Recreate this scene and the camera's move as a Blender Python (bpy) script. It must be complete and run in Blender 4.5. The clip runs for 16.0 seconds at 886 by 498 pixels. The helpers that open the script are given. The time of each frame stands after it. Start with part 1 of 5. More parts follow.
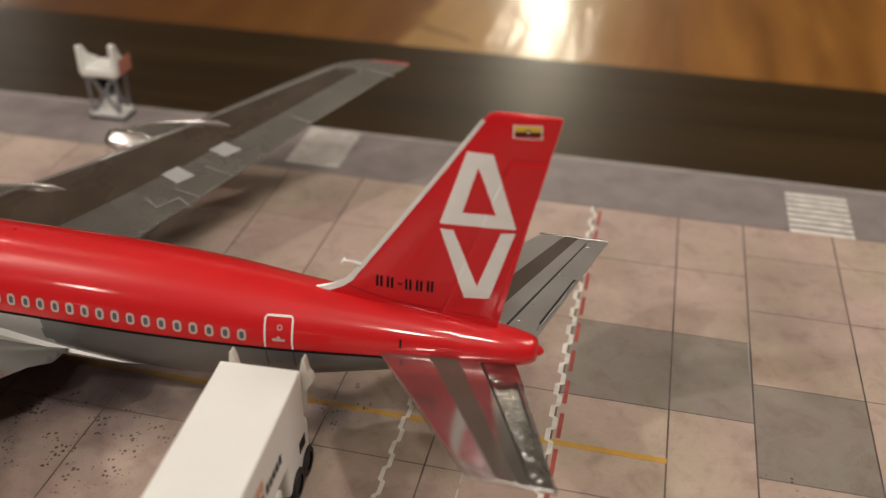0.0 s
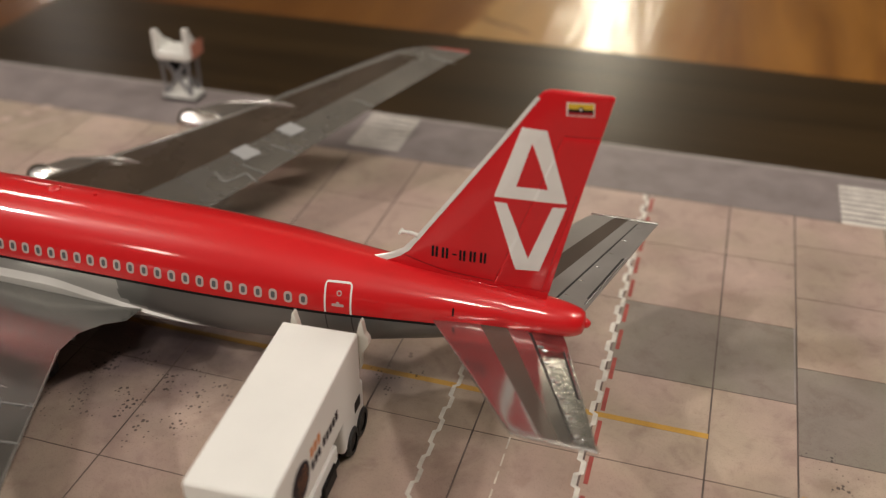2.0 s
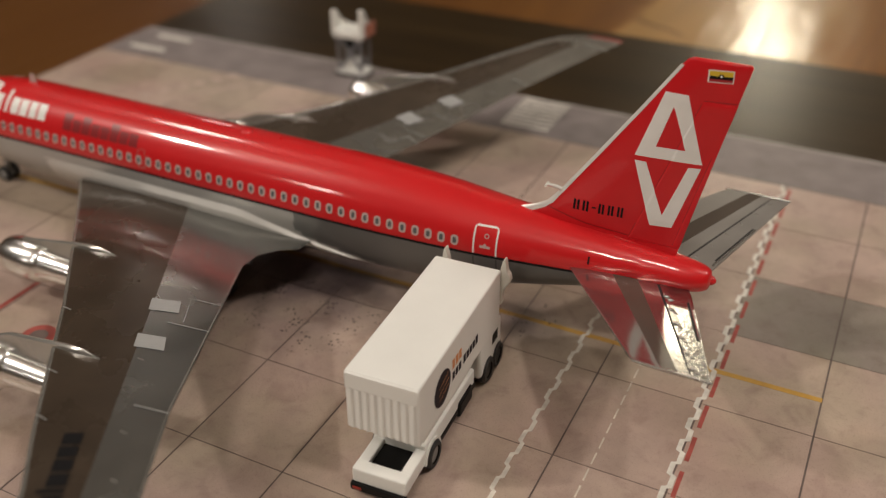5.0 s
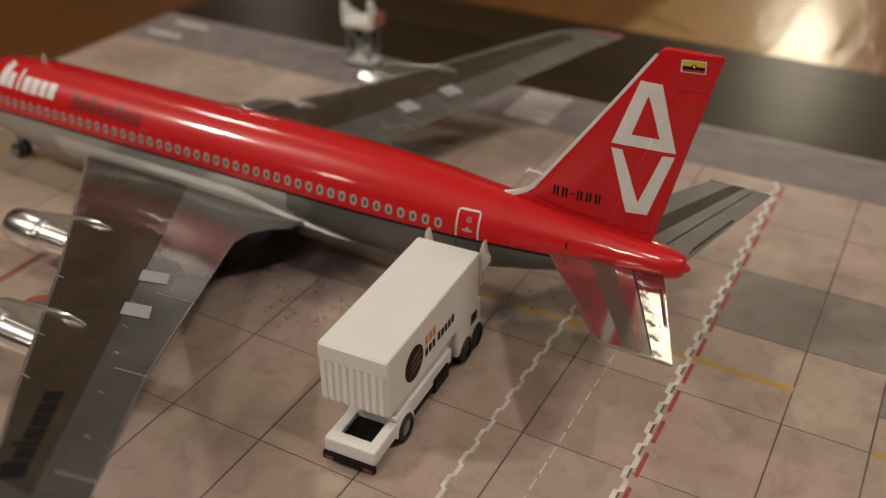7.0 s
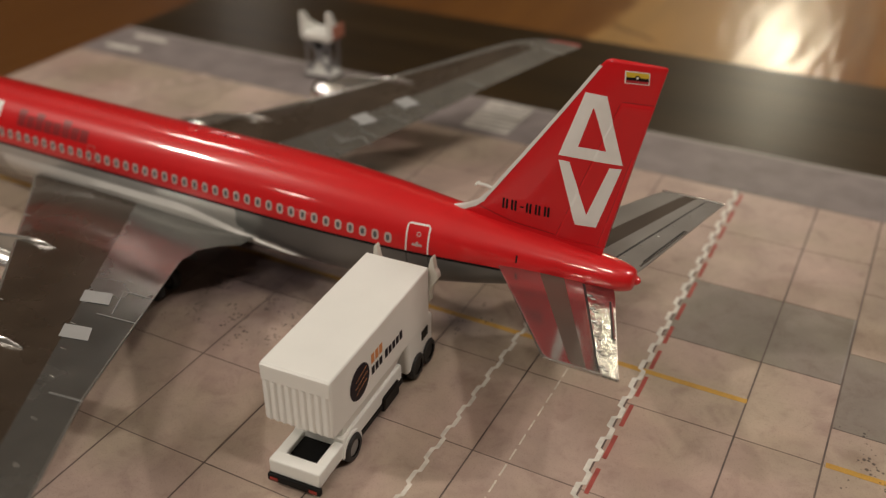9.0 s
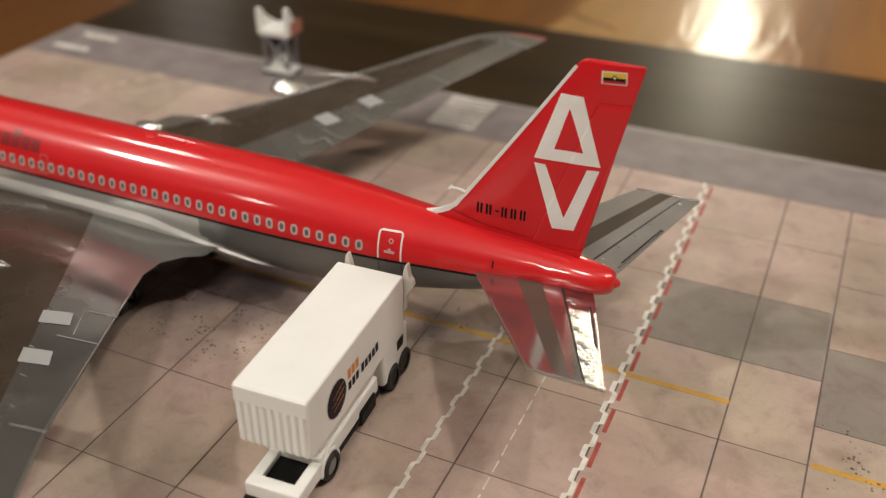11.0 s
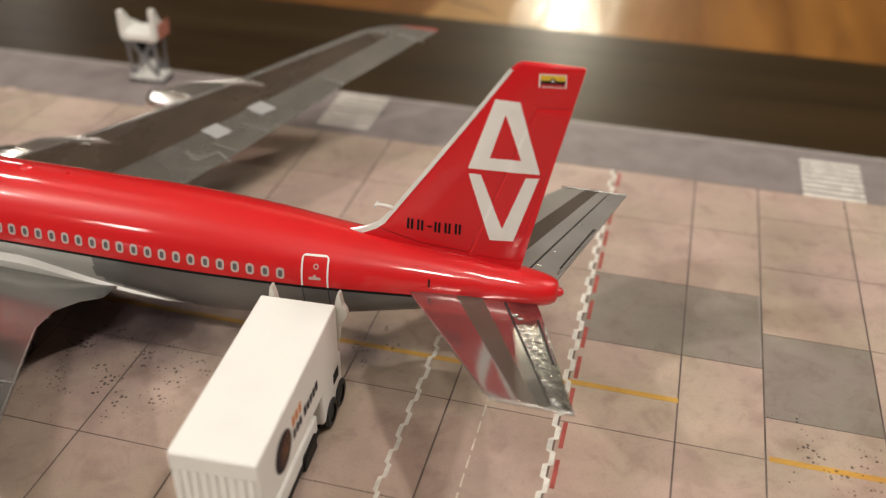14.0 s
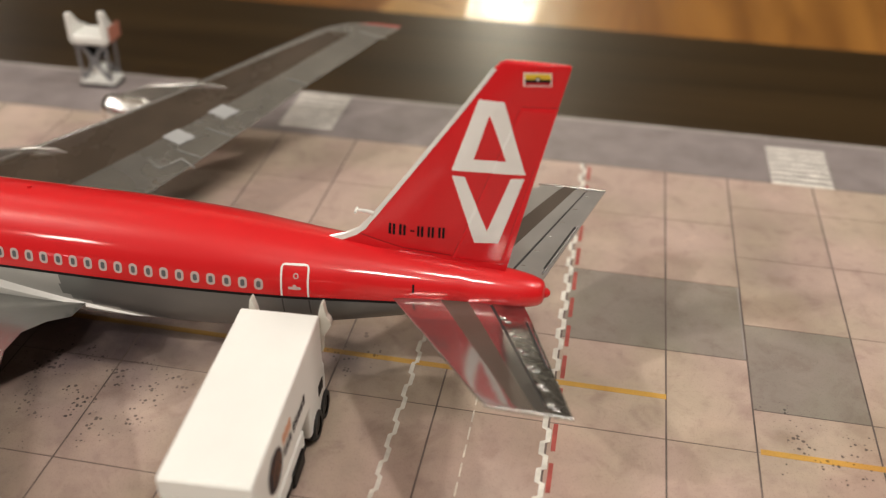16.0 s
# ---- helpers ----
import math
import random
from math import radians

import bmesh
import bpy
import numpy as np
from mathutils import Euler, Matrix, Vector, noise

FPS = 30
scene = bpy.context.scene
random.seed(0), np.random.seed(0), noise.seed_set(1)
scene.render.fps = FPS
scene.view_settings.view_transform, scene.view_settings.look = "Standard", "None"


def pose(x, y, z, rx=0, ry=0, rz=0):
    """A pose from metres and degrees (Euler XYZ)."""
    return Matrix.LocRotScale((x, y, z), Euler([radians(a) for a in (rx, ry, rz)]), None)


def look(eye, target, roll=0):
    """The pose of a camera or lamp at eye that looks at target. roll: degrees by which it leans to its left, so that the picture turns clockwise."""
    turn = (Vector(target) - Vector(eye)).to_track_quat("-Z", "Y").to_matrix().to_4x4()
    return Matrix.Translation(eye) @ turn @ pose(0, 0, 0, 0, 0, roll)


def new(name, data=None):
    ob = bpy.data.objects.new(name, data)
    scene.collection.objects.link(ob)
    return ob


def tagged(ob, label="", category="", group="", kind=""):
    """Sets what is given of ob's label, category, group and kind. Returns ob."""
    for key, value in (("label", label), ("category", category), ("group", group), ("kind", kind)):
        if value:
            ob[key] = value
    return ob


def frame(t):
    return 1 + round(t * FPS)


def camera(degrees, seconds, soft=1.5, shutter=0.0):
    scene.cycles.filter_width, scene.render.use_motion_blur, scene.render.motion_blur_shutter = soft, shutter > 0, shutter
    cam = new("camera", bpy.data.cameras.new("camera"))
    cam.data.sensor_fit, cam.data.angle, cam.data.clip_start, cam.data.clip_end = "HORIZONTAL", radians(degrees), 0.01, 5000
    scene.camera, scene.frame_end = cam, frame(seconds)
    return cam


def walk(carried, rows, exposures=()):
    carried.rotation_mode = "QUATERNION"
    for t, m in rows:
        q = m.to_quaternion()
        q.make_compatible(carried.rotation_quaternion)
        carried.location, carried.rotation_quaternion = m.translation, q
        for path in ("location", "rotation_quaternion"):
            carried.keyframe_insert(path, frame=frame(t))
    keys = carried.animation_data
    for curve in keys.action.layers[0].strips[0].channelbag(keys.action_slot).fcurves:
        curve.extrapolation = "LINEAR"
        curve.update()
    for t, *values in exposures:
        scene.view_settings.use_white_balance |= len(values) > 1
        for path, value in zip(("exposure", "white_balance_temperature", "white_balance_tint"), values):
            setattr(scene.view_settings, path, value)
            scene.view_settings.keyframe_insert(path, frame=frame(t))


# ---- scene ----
cam = camera(49.75, 16.0, soft=1.2)
cam.data.dof.use_dof = True
cam.data.dof.focus_distance = 0.172
cam.data.dof.aperture_fstop = 13.0
PATH = [
    (0.0, 0.01008, -0.12355, 0.12096, 57.028, -0.723, 13.109),
    (0.5, 0.01026, -0.12357, 0.12111, 57.052, -0.661, 13.211),
    (1.0, 0.01041, -0.12349, 0.12104, 56.890, -0.543, 13.336),
    (1.5, 0.01036, -0.12438, 0.12110, 56.840, -0.537, 13.654),
    (2.0, 0.01239, -0.13174, 0.12106, 56.969, -0.324, 16.781),
    (2.5, 0.01517, -0.14019, 0.12119, 57.883, -0.269, 20.167),
    (3.0, 0.01689, -0.14676, 0.12050, 57.976, -0.542, 22.647),
    (3.5, 0.01520, -0.15191, 0.12015, 57.342, -0.499, 24.399),
    (4.0, 0.01507, -0.15262, 0.12063, 57.574, -0.146, 24.749),
    (6.5, 0.02861, -0.15453, 0.11997, 58.047, -0.330, 28.399),
    (7.0, 0.03003, -0.15422, 0.12038, 57.767, -0.313, 28.571),
    (7.5, 0.03120, -0.15346, 0.12010, 57.831, -0.328, 28.688),
    (8.0, 0.03306, -0.15210, 0.12005, 58.176, -0.315, 28.447),
    (8.5, 0.03390, -0.15131, 0.11995, 58.103, -0.422, 28.336),
    (9.0, 0.03435, -0.14879, 0.12018, 58.271, -0.211, 27.232),
    (11.5, 0.02553, -0.14303, 0.12070, 57.151, -0.489, 23.050),
    (12.0, 0.02233, -0.14081, 0.12046, 56.933, -0.672, 21.360),
    (12.5, 0.02032, -0.13844, 0.12050, 57.241, -0.793, 19.742),
    (13.0, 0.01722, -0.13771, 0.12044, 56.989, -0.912, 18.208),
    (13.5, 0.01446, -0.13663, 0.12033, 56.718, -0.931, 16.309),
    (14.0, 0.01151, -0.13578, 0.12050, 56.160, -0.855, 14.540),
    (14.5, 0.00844, -0.13486, 0.12011, 55.579, -0.904, 12.788),
    (15.0, 0.00637, -0.13451, 0.11995, 55.765, -1.012, 11.789),
    (15.5, 0.00585, -0.13287, 0.12017, 55.976, -1.006, 11.153),
    (16.0, 0.00445, -0.13295, 0.12011, 55.705, -0.941, 10.767),
]
walk(cam, [(t, pose(x, y, z, rx, ry, rz)) for t, x, y, z, rx, ry, rz in PATH], [
    (0.0, -0.03, 6600, 11), (3.0, -0.03, 6600, 11), (4.0, -0.13, 6650, 11), (6.5, -0.36, 6850, 11), (7.5, -0.49, 6850, 11), (9.0, -0.32, 6800, 10),
    (11.5, 0.25, 6500, 9), (12.5, 0.32, 6500, 9), (14.0, 0.31, 6500, 9), (15.0, 0.37, 6500, 9), (16.0, 0.34, 6500, 9)])

# ---- world and lights ----
world = bpy.data.worlds.new("room_dusk")
scene.world = world
world.use_nodes = True
world.node_tree.nodes["Background"].inputs[0].default_value = (0.9, 0.75, 0.6, 1)
world.node_tree.nodes["Background"].inputs[1].default_value = 0.006


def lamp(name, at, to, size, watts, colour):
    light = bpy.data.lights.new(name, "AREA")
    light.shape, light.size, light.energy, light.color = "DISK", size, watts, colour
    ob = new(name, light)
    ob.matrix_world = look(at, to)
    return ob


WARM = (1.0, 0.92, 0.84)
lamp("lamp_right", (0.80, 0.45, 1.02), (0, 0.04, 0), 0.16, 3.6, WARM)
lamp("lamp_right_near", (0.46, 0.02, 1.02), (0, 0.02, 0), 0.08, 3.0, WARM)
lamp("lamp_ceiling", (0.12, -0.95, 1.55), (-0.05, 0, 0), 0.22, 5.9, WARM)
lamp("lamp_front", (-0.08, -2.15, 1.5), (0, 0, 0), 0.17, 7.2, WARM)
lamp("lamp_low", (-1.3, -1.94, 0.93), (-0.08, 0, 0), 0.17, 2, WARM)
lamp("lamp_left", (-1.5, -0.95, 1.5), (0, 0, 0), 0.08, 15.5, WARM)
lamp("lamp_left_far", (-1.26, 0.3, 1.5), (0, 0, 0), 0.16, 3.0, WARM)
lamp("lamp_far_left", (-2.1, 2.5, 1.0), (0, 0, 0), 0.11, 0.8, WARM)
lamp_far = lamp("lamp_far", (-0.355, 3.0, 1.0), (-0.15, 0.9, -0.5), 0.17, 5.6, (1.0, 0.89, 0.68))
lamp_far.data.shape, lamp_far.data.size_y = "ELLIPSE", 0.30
# unseen fill, added to brighten the ceiling that the bare metal reflects
lamp("ceiling_fill", (-0.65, 1.7, 1.08), (-0.6, 1.65, 1.64), 0.3, 1.6, WARM)


# ---- small helpers ----
MM = 0.001


def bm_from(verts, faces, slots=None, smooth=True):
    """A bmesh from points in millimetres."""
    bm = bmesh.new()
    vs = [bm.verts.new((x * MM, y * MM, z * MM)) for x, y, z in verts]
    for i, f in enumerate(faces):
        try:
            face = bm.faces.new([vs[k] for k in f])
        except ValueError:
            continue
        face.smooth = smooth
        if slots:
            face.material_index = slots[i]
    return bm


def mesh_object(name, bm, materials, parent=None):
    me = bpy.data.meshes.new(name)
    bm.normal_update()
    smooth = [f.smooth for f in bm.faces]
    bm.to_mesh(me)
    bm.free()
    me.set_sharp_from_angle(angle=radians(38))
    me.polygons.foreach_set("use_smooth", smooth)
    for m in materials if isinstance(materials, (list, tuple)) else [materials]:
        me.materials.append(m)
    ob = new(name, me)
    if parent is not None:
        ob.parent = parent
    return ob


def part(name, bm, material, parent, label=""):
    return tagged(mesh_object(name, bm, material, parent), label=label)


def thing(name, at=(0, 0, 0), turn=0.0, label="", category="", group="", kind=""):
    ob = new(name)
    ob.empty_display_size = 0.01
    ob.matrix_world = pose(at[0] * MM, at[1] * MM, at[2] * MM, 0, 0, turn)
    return tagged(ob, label, category, group, kind)


def box(x0, x1, y0, y1, z0, z1, bevel=0.0, segments=2):
    bm = bmesh.new()
    bmesh.ops.create_cube(bm, size=1.0)
    for v in bm.verts:
        v.co = Vector(((x0 + (v.co.x + 0.5) * (x1 - x0)) * MM, (y0 + (v.co.y + 0.5) * (y1 - y0)) * MM, (z0 + (v.co.z + 0.5) * (z1 - z0)) * MM))
    if bevel:
        bmesh.ops.bevel(bm, geom=list(bm.edges), offset=bevel * MM, segments=segments, profile=0.5, affect="EDGES")
        flat_faces = sorted(bm.faces, key=lambda f: -f.calc_area())[:6]
        for f in bm.faces:
            f.smooth = f not in flat_faces
    return bm


def join(*bms):
    """One bmesh out of several."""
    out = bms[0]
    for b in bms[1:]:
        me = bpy.data.meshes.new("joined")
        b.to_mesh(me)
        b.free()
        out.from_mesh(me)
        bpy.data.meshes.remove(me)
    return out


def turned(bm, m):
    bm.transform(m)
    return bm


def tube(path, radius, sides=10, closed_ends=True):
    """A tube along points in millimetres; radius is one number or one for each point."""
    pts = [Vector(p) for p in path]
    rad = radius if isinstance(radius, (list, tuple)) else [radius] * len(pts)
    verts, faces = [], []
    for i, p in enumerate(pts):
        way = (pts[min(i + 1, len(pts) - 1)] - pts[max(i - 1, 0)]).normalized()
        side = way.cross(Vector((0, 0, 1)))
        if side.length < 1e-3:
            side = way.cross(Vector((0, 1, 0)))
        side.normalize()
        up = side.cross(way)
        for k in range(sides):
            a = 2 * math.pi * k / sides
            verts.append(p + rad[i] * (math.cos(a) * side + math.sin(a) * up))
    for i in range(len(pts) - 1):
        for k in range(sides):
            a, b = i * sides + k, i * sides + (k + 1) % sides
            faces.append((a, b, b + sides, a + sides))
    if closed_ends:
        faces.append(tuple(reversed(range(sides))))
        faces.append(tuple(range((len(pts) - 1) * sides, len(pts) * sides)))
    return bm_from(verts, faces)


def lathe(profile, axis="x", sides=24, centre=(0, 0, 0)):
    """A turned shape: profile of (along, radius) in millimetres round an axis through centre."""
    verts, faces = [], []
    cx, cy, cz = centre
    for s, r in profile:
        for k in range(sides):
            a = 2 * math.pi * k / sides
            c, d = r * math.cos(a), r * math.sin(a)
            verts.append({"x": (cx + s, cy + c, cz + d), "y": (cx + c, cy + s, cz + d), "z": (cx + c, cy + d, cz + s)}[axis])
    for i in range(len(profile) - 1):
        for k in range(sides):
            a, b = i * sides + k, i * sides + (k + 1) % sides
            faces.append((a, b, b + sides, a + sides))
    bm = bm_from(verts, faces)
    bmesh.ops.recalc_face_normals(bm, faces=list(bm.faces))
    return bm


def lerp_table(table, s):
    if s <= table[0][0]:
        return table[0][1]
    for (a, va), (b, vb) in zip(table, table[1:]):
        if s <= b:
            return va + (vb - va) * (s - a) / (b - a)
    return table[-1][1]


def patch(corners, n, m, place):
    """A grid between four corners (u, v), each laid on a surface by place(u, v)."""
    (ax, ay), (bx, by), (cx, cy), (dx, dy) = corners
    verts, faces = [], []
    for j in range(m + 1):
        for i in range(n + 1):
            u, v = i / n, j / m
            x = (ax * (1 - u) + bx * u) * (1 - v) + (dx * (1 - u) + cx * u) * v
            y = (ay * (1 - u) + by * u) * (1 - v) + (dy * (1 - u) + cy * u) * v
            verts.append(place(x, y))
    for j in range(m):
        for i in range(n):
            k = j * (n + 1) + i
            faces.append((k, k + 1, k + n + 2, k + n + 1))
    return bm_from(verts, faces)


# ---- materials ----
def material(name, colour, rough=0.5, metal=0.0, coat=0.0, vary=0.0, scale=200.0, bump=0.0, bump_scale=800.0, rough_vary=0.0, random_vary=0.0, specular=0.5):
    m = bpy.data.materials.new(name)
    m.use_nodes = True
    nt = m.node_tree
    b = nt.nodes["Principled BSDF"]
    b.inputs["Base Color"].default_value = (*colour, 1)
    b.inputs["Roughness"].default_value = rough
    b.inputs["Metallic"].default_value = metal
    b.inputs["Coat Weight"].default_value = coat
    b.inputs["Coat Roughness"].default_value = 0.025
    b.inputs["Specular IOR Level"].default_value = specular
    geo = nt.nodes.new("ShaderNodeNewGeometry")
    if vary or random_vary:
        mix = nt.nodes.new("ShaderNodeMix")
        mix.data_type = "RGBA"
        mix.blend_type = "MULTIPLY"
        mix.inputs["Factor"].default_value = 1
        mix.inputs["A"].default_value = (*colour, 1)
        n1 = nt.nodes.new("ShaderNodeTexNoise")
        n1.inputs["Scale"].default_value = scale
        n1.inputs["Detail"].default_value = 6
        nt.links.new(geo.outputs["Position"], n1.inputs["Vector"])
        r = nt.nodes.new("ShaderNodeMapRange")
        r.inputs["From Min"].default_value, r.inputs["From Max"].default_value = 0.3, 0.7
        r.inputs["To Min"].default_value, r.inputs["To Max"].default_value = 1 - vary, 1 + vary * 0.6
        nt.links.new(n1.outputs["Fac"], r.inputs["Value"])
        last = r.outputs["Result"]
        if random_vary:
            info = nt.nodes.new("ShaderNodeObjectInfo")
            r2 = nt.nodes.new("ShaderNodeMapRange")
            r2.inputs["To Min"].default_value, r2.inputs["To Max"].default_value = 1 - random_vary, 1 + random_vary
            nt.links.new(info.outputs["Random"], r2.inputs["Value"])
            mul = nt.nodes.new("ShaderNodeMath")
            mul.operation = "MULTIPLY"
            nt.links.new(last, mul.inputs[0])
            nt.links.new(r2.outputs["Result"], mul.inputs[1])
            last = mul.outputs[0]
        nt.links.new(last, mix.inputs["B"])
        nt.links.new(mix.outputs["Result"], b.inputs["Base Color"])
    if rough_vary:
        n3 = nt.nodes.new("ShaderNodeTexNoise")
        n3.inputs["Scale"].default_value = scale * 0.7
        n3.inputs["Detail"].default_value = 5
        nt.links.new(geo.outputs["Position"], n3.inputs["Vector"])
        r3 = nt.nodes.new("ShaderNodeMapRange")
        r3.inputs["From Min"].default_value, r3.inputs["From Max"].default_value = 0.3, 0.7
        r3.inputs["To Min"].default_value, r3.inputs["To Max"].default_value = max(0.02, rough - rough_vary), rough + rough_vary
        nt.links.new(n3.outputs["Fac"], r3.inputs["Value"])
        nt.links.new(r3.outputs["Result"], b.inputs["Roughness"])
    if bump:
        n2 = nt.nodes.new("ShaderNodeTexNoise")
        n2.inputs["Scale"].default_value = bump_scale
        n2.inputs["Detail"].default_value = 4
        nt.links.new(geo.outputs["Position"], n2.inputs["Vector"])
        bp = nt.nodes.new("ShaderNodeBump")
        bp.inputs["Strength"].default_value = bump
        bp.inputs["Distance"].default_value = 0.0002
        nt.links.new(n2.outputs["Fac"], bp.inputs["Height"])
        nt.links.new(bp.outputs["Normal"], b.inputs["Normal"])
    return m


RED = material("red_enamel", (0.67, 0.012, 0.016), 0.36, coat=1.0, specular=0.3, vary=0.05, scale=60, bump=0.1, bump_scale=350)
RED.node_tree.nodes["Principled BSDF"].inputs["Coat Roughness"].default_value = 0.075
RED_LINE = material("red_panel_line", (0.30, 0.006, 0.008), 0.4)
WHITE = material("white_print", (0.86, 0.85, 0.82), 0.35, vary=0.04, scale=300)
SILVER_EDGE = material("silver_edge_paint", (0.88, 0.87, 0.82), 0.25, metal=0.25, vary=0.08, scale=300)
BLACK = material("black_print", (0.01, 0.01, 0.011), 0.6, specular=0.15)
BELLY_PALE = material("pale_belly_silver", (0.42, 0.415, 0.395), 0.3, metal=0.3, coat=0.2, vary=0.06, scale=60)
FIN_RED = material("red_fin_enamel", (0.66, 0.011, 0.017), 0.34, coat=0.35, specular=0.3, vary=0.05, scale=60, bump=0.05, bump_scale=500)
BELLY = material("dark_silver_grey", (0.18, 0.185, 0.18), 0.3, metal=0.45, coat=0.3, vary=0.06, scale=60)
FAIRING = material("pale_grey_paint", (0.62, 0.61, 0.58), 0.35, metal=0.2, vary=0.06, scale=90)
WING_LIGHT = material("wing_silver", (0.335, 0.335, 0.318), 0.23, metal=0.84, vary=0.14, scale=110, rough_vary=0.09, bump=0.08, bump_scale=260)
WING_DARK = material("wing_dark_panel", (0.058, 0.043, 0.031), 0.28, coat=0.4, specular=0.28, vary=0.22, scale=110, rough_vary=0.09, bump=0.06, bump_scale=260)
WING_EDGE = material("wing_bright_edge", (0.43, 0.42, 0.39), 0.25, metal=0.7, vary=0.1, scale=120)
PANEL_WHITE = material("wing_white_panel", (0.37, 0.38, 0.38), 0.35, vary=0.04, scale=300)
LINE_GREY = material("wing_panel_line", (0.40, 0.405, 0.39), 0.35, metal=0.45)
SEAM = material("dark_seam_print", (0.06, 0.06, 0.058), 0.5)
SLOT = material("dark_slot", (0.03, 0.03, 0.03), 0.5)
CHROME = material("polished_metal", (0.86, 0.86, 0.84), 0.24, metal=1.0, vary=0.05, scale=200)
STAB = material("stabiliser_silver", (0.44, 0.43, 0.41), 0.15, metal=0.9, vary=0.08, scale=120, rough_vary=0.04, bump=0.06, bump_scale=300)
STAB_DARK = material("stabiliser_dark_panel", (0.085, 0.068, 0.055), 0.3, specular=0.4, vary=0.1, scale=120)
# duller copy of the same silver, stands in for the far side's brighter reflections
STAB_FAR = material("stabiliser_far_silver", (0.46, 0.45, 0.43), 0.4, metal=0.75, vary=0.1, scale=120, rough_vary=0.06, bump=0.05, bump_scale=300)
ELEVATOR = material("elevator_crinkled_metal", (0.42, 0.42, 0.405), 0.2, metal=0.95, vary=0.35, scale=420, bump=0.4, bump_scale=1000)
HINGE = material("hinge_metal", (0.5, 0.5, 0.48), 0.24, metal=0.9)
RUBBER = material("black_rubber", (0.018, 0.018, 0.018), 0.6, vary=0.2, scale=300)
HUB = material("grey_hub", (0.30, 0.30, 0.29), 0.4, metal=0.3)
TRUCK_WHITE = material("white_plastic", (0.86, 0.87, 0.83), 0.42, vary=0.03, scale=90, bump=0.04, bump_scale=900)
EAR_WHITE = material("cream_plastic", (0.66, 0.65, 0.58), 0.4, vary=0.05, scale=200)
TRUCK_BLACK = material("black_plastic", (0.006, 0.006, 0.006), 0.5, specular=0.2, vary=0.2, scale=200)
NAVY = material("navy_print", (0.014, 0.011, 0.018), 0.5, specular=0.15)
ORANGE = material("orange_print", (0.74, 0.30, 0.10), 0.4)
RED_LAMP = material("red_tail_lamp", (0.30, 0.03, 0.02), 0.3)
GREY_PLASTIC = material("grey_plastic", (0.23, 0.23, 0.24), 0.45, vary=0.1, scale=200)
LINE_WHITE = material("worn_white_print", (0.74, 0.715, 0.65), 0.5, vary=0.26, scale=330)
DASH = material("faded_white_print", (0.65, 0.60, 0.52), 0.5, vary=0.3, scale=330)
FAINT_LINE = material("faint_pale_print", (0.55, 0.435, 0.38), 0.5, vary=0.2, scale=200)
LINE_RED = material("worn_red_print", (0.38, 0.075, 0.06), 0.5, vary=0.3, scale=330)
ROAD = material("grey_road_print", (0.25, 0.216, 0.212), 0.5, vary=0.22, scale=120, bump=0.05)
ROAD_EDGE = material("pale_road_edge_print", (0.33, 0.30, 0.285), 0.5, vary=0.2, scale=200)
JOINT = material("dark_joint_print", (0.14, 0.106, 0.095), 0.5, vary=0.45, scale=130)
FLAG_YELLOW = material("flag_yellow", (0.75, 0.52, 0.04), 0.35)
FLAG_RED = material("flag_red", (0.45, 0.02, 0.03), 0.35)
GLASS_GREY = material("grey_window_print", (0.115, 0.125, 0.13), 0.25, specular=0.6)
WINDOW_FRAME = material("pale_window_print", (0.55, 0.43, 0.405), 0.35)
EXIT_LINE = material("exit_outline_print", (0.50, 0.14, 0.13), 0.4)
DIM_RED = material("dark_red_print", (0.25, 0.012, 0.014), 0.35)
WALL_PAINT = material("ochre_wall_paint", (0.14, 0.10, 0.063), 0.8, vary=0.08, scale=2, bump=0.05, bump_scale=60)
WALL_DARK = material("dark_unseen_wall", (0.06, 0.034, 0.016), 0.6, vary=0.2, scale=3)
CEILING_PAINT = material("ceiling_paint", (0.78, 0.72, 0.62), 0.85, vary=0.05, scale=2)
FLOOR_WOOD = material("floor_boards", (0.20, 0.11, 0.055), 0.5, vary=0.2, scale=4)


# apron print: two clouds of soot with painted shade, and groups of soot spots as centre, radius, grain and depth
SOOT_SHADE_A, SOOT_SHADE_B = (-97, -14), (-74, -6)
SPOT_GROUPS = (((-75, -19), 18, 1250, 0.8), ((-84, -12), 19, 1100, 0.8), ((-93, -20), 21, 1250, 0.7), ((-66, -12), 10, 1100, 0.55), ((41, 2), 6, 1400, 0.8), ((49, -8), 15, 1150, 0.85), ((-36, 0), 10, 1300, 0.8), ((-35, 10), 5, 600, 0.5))


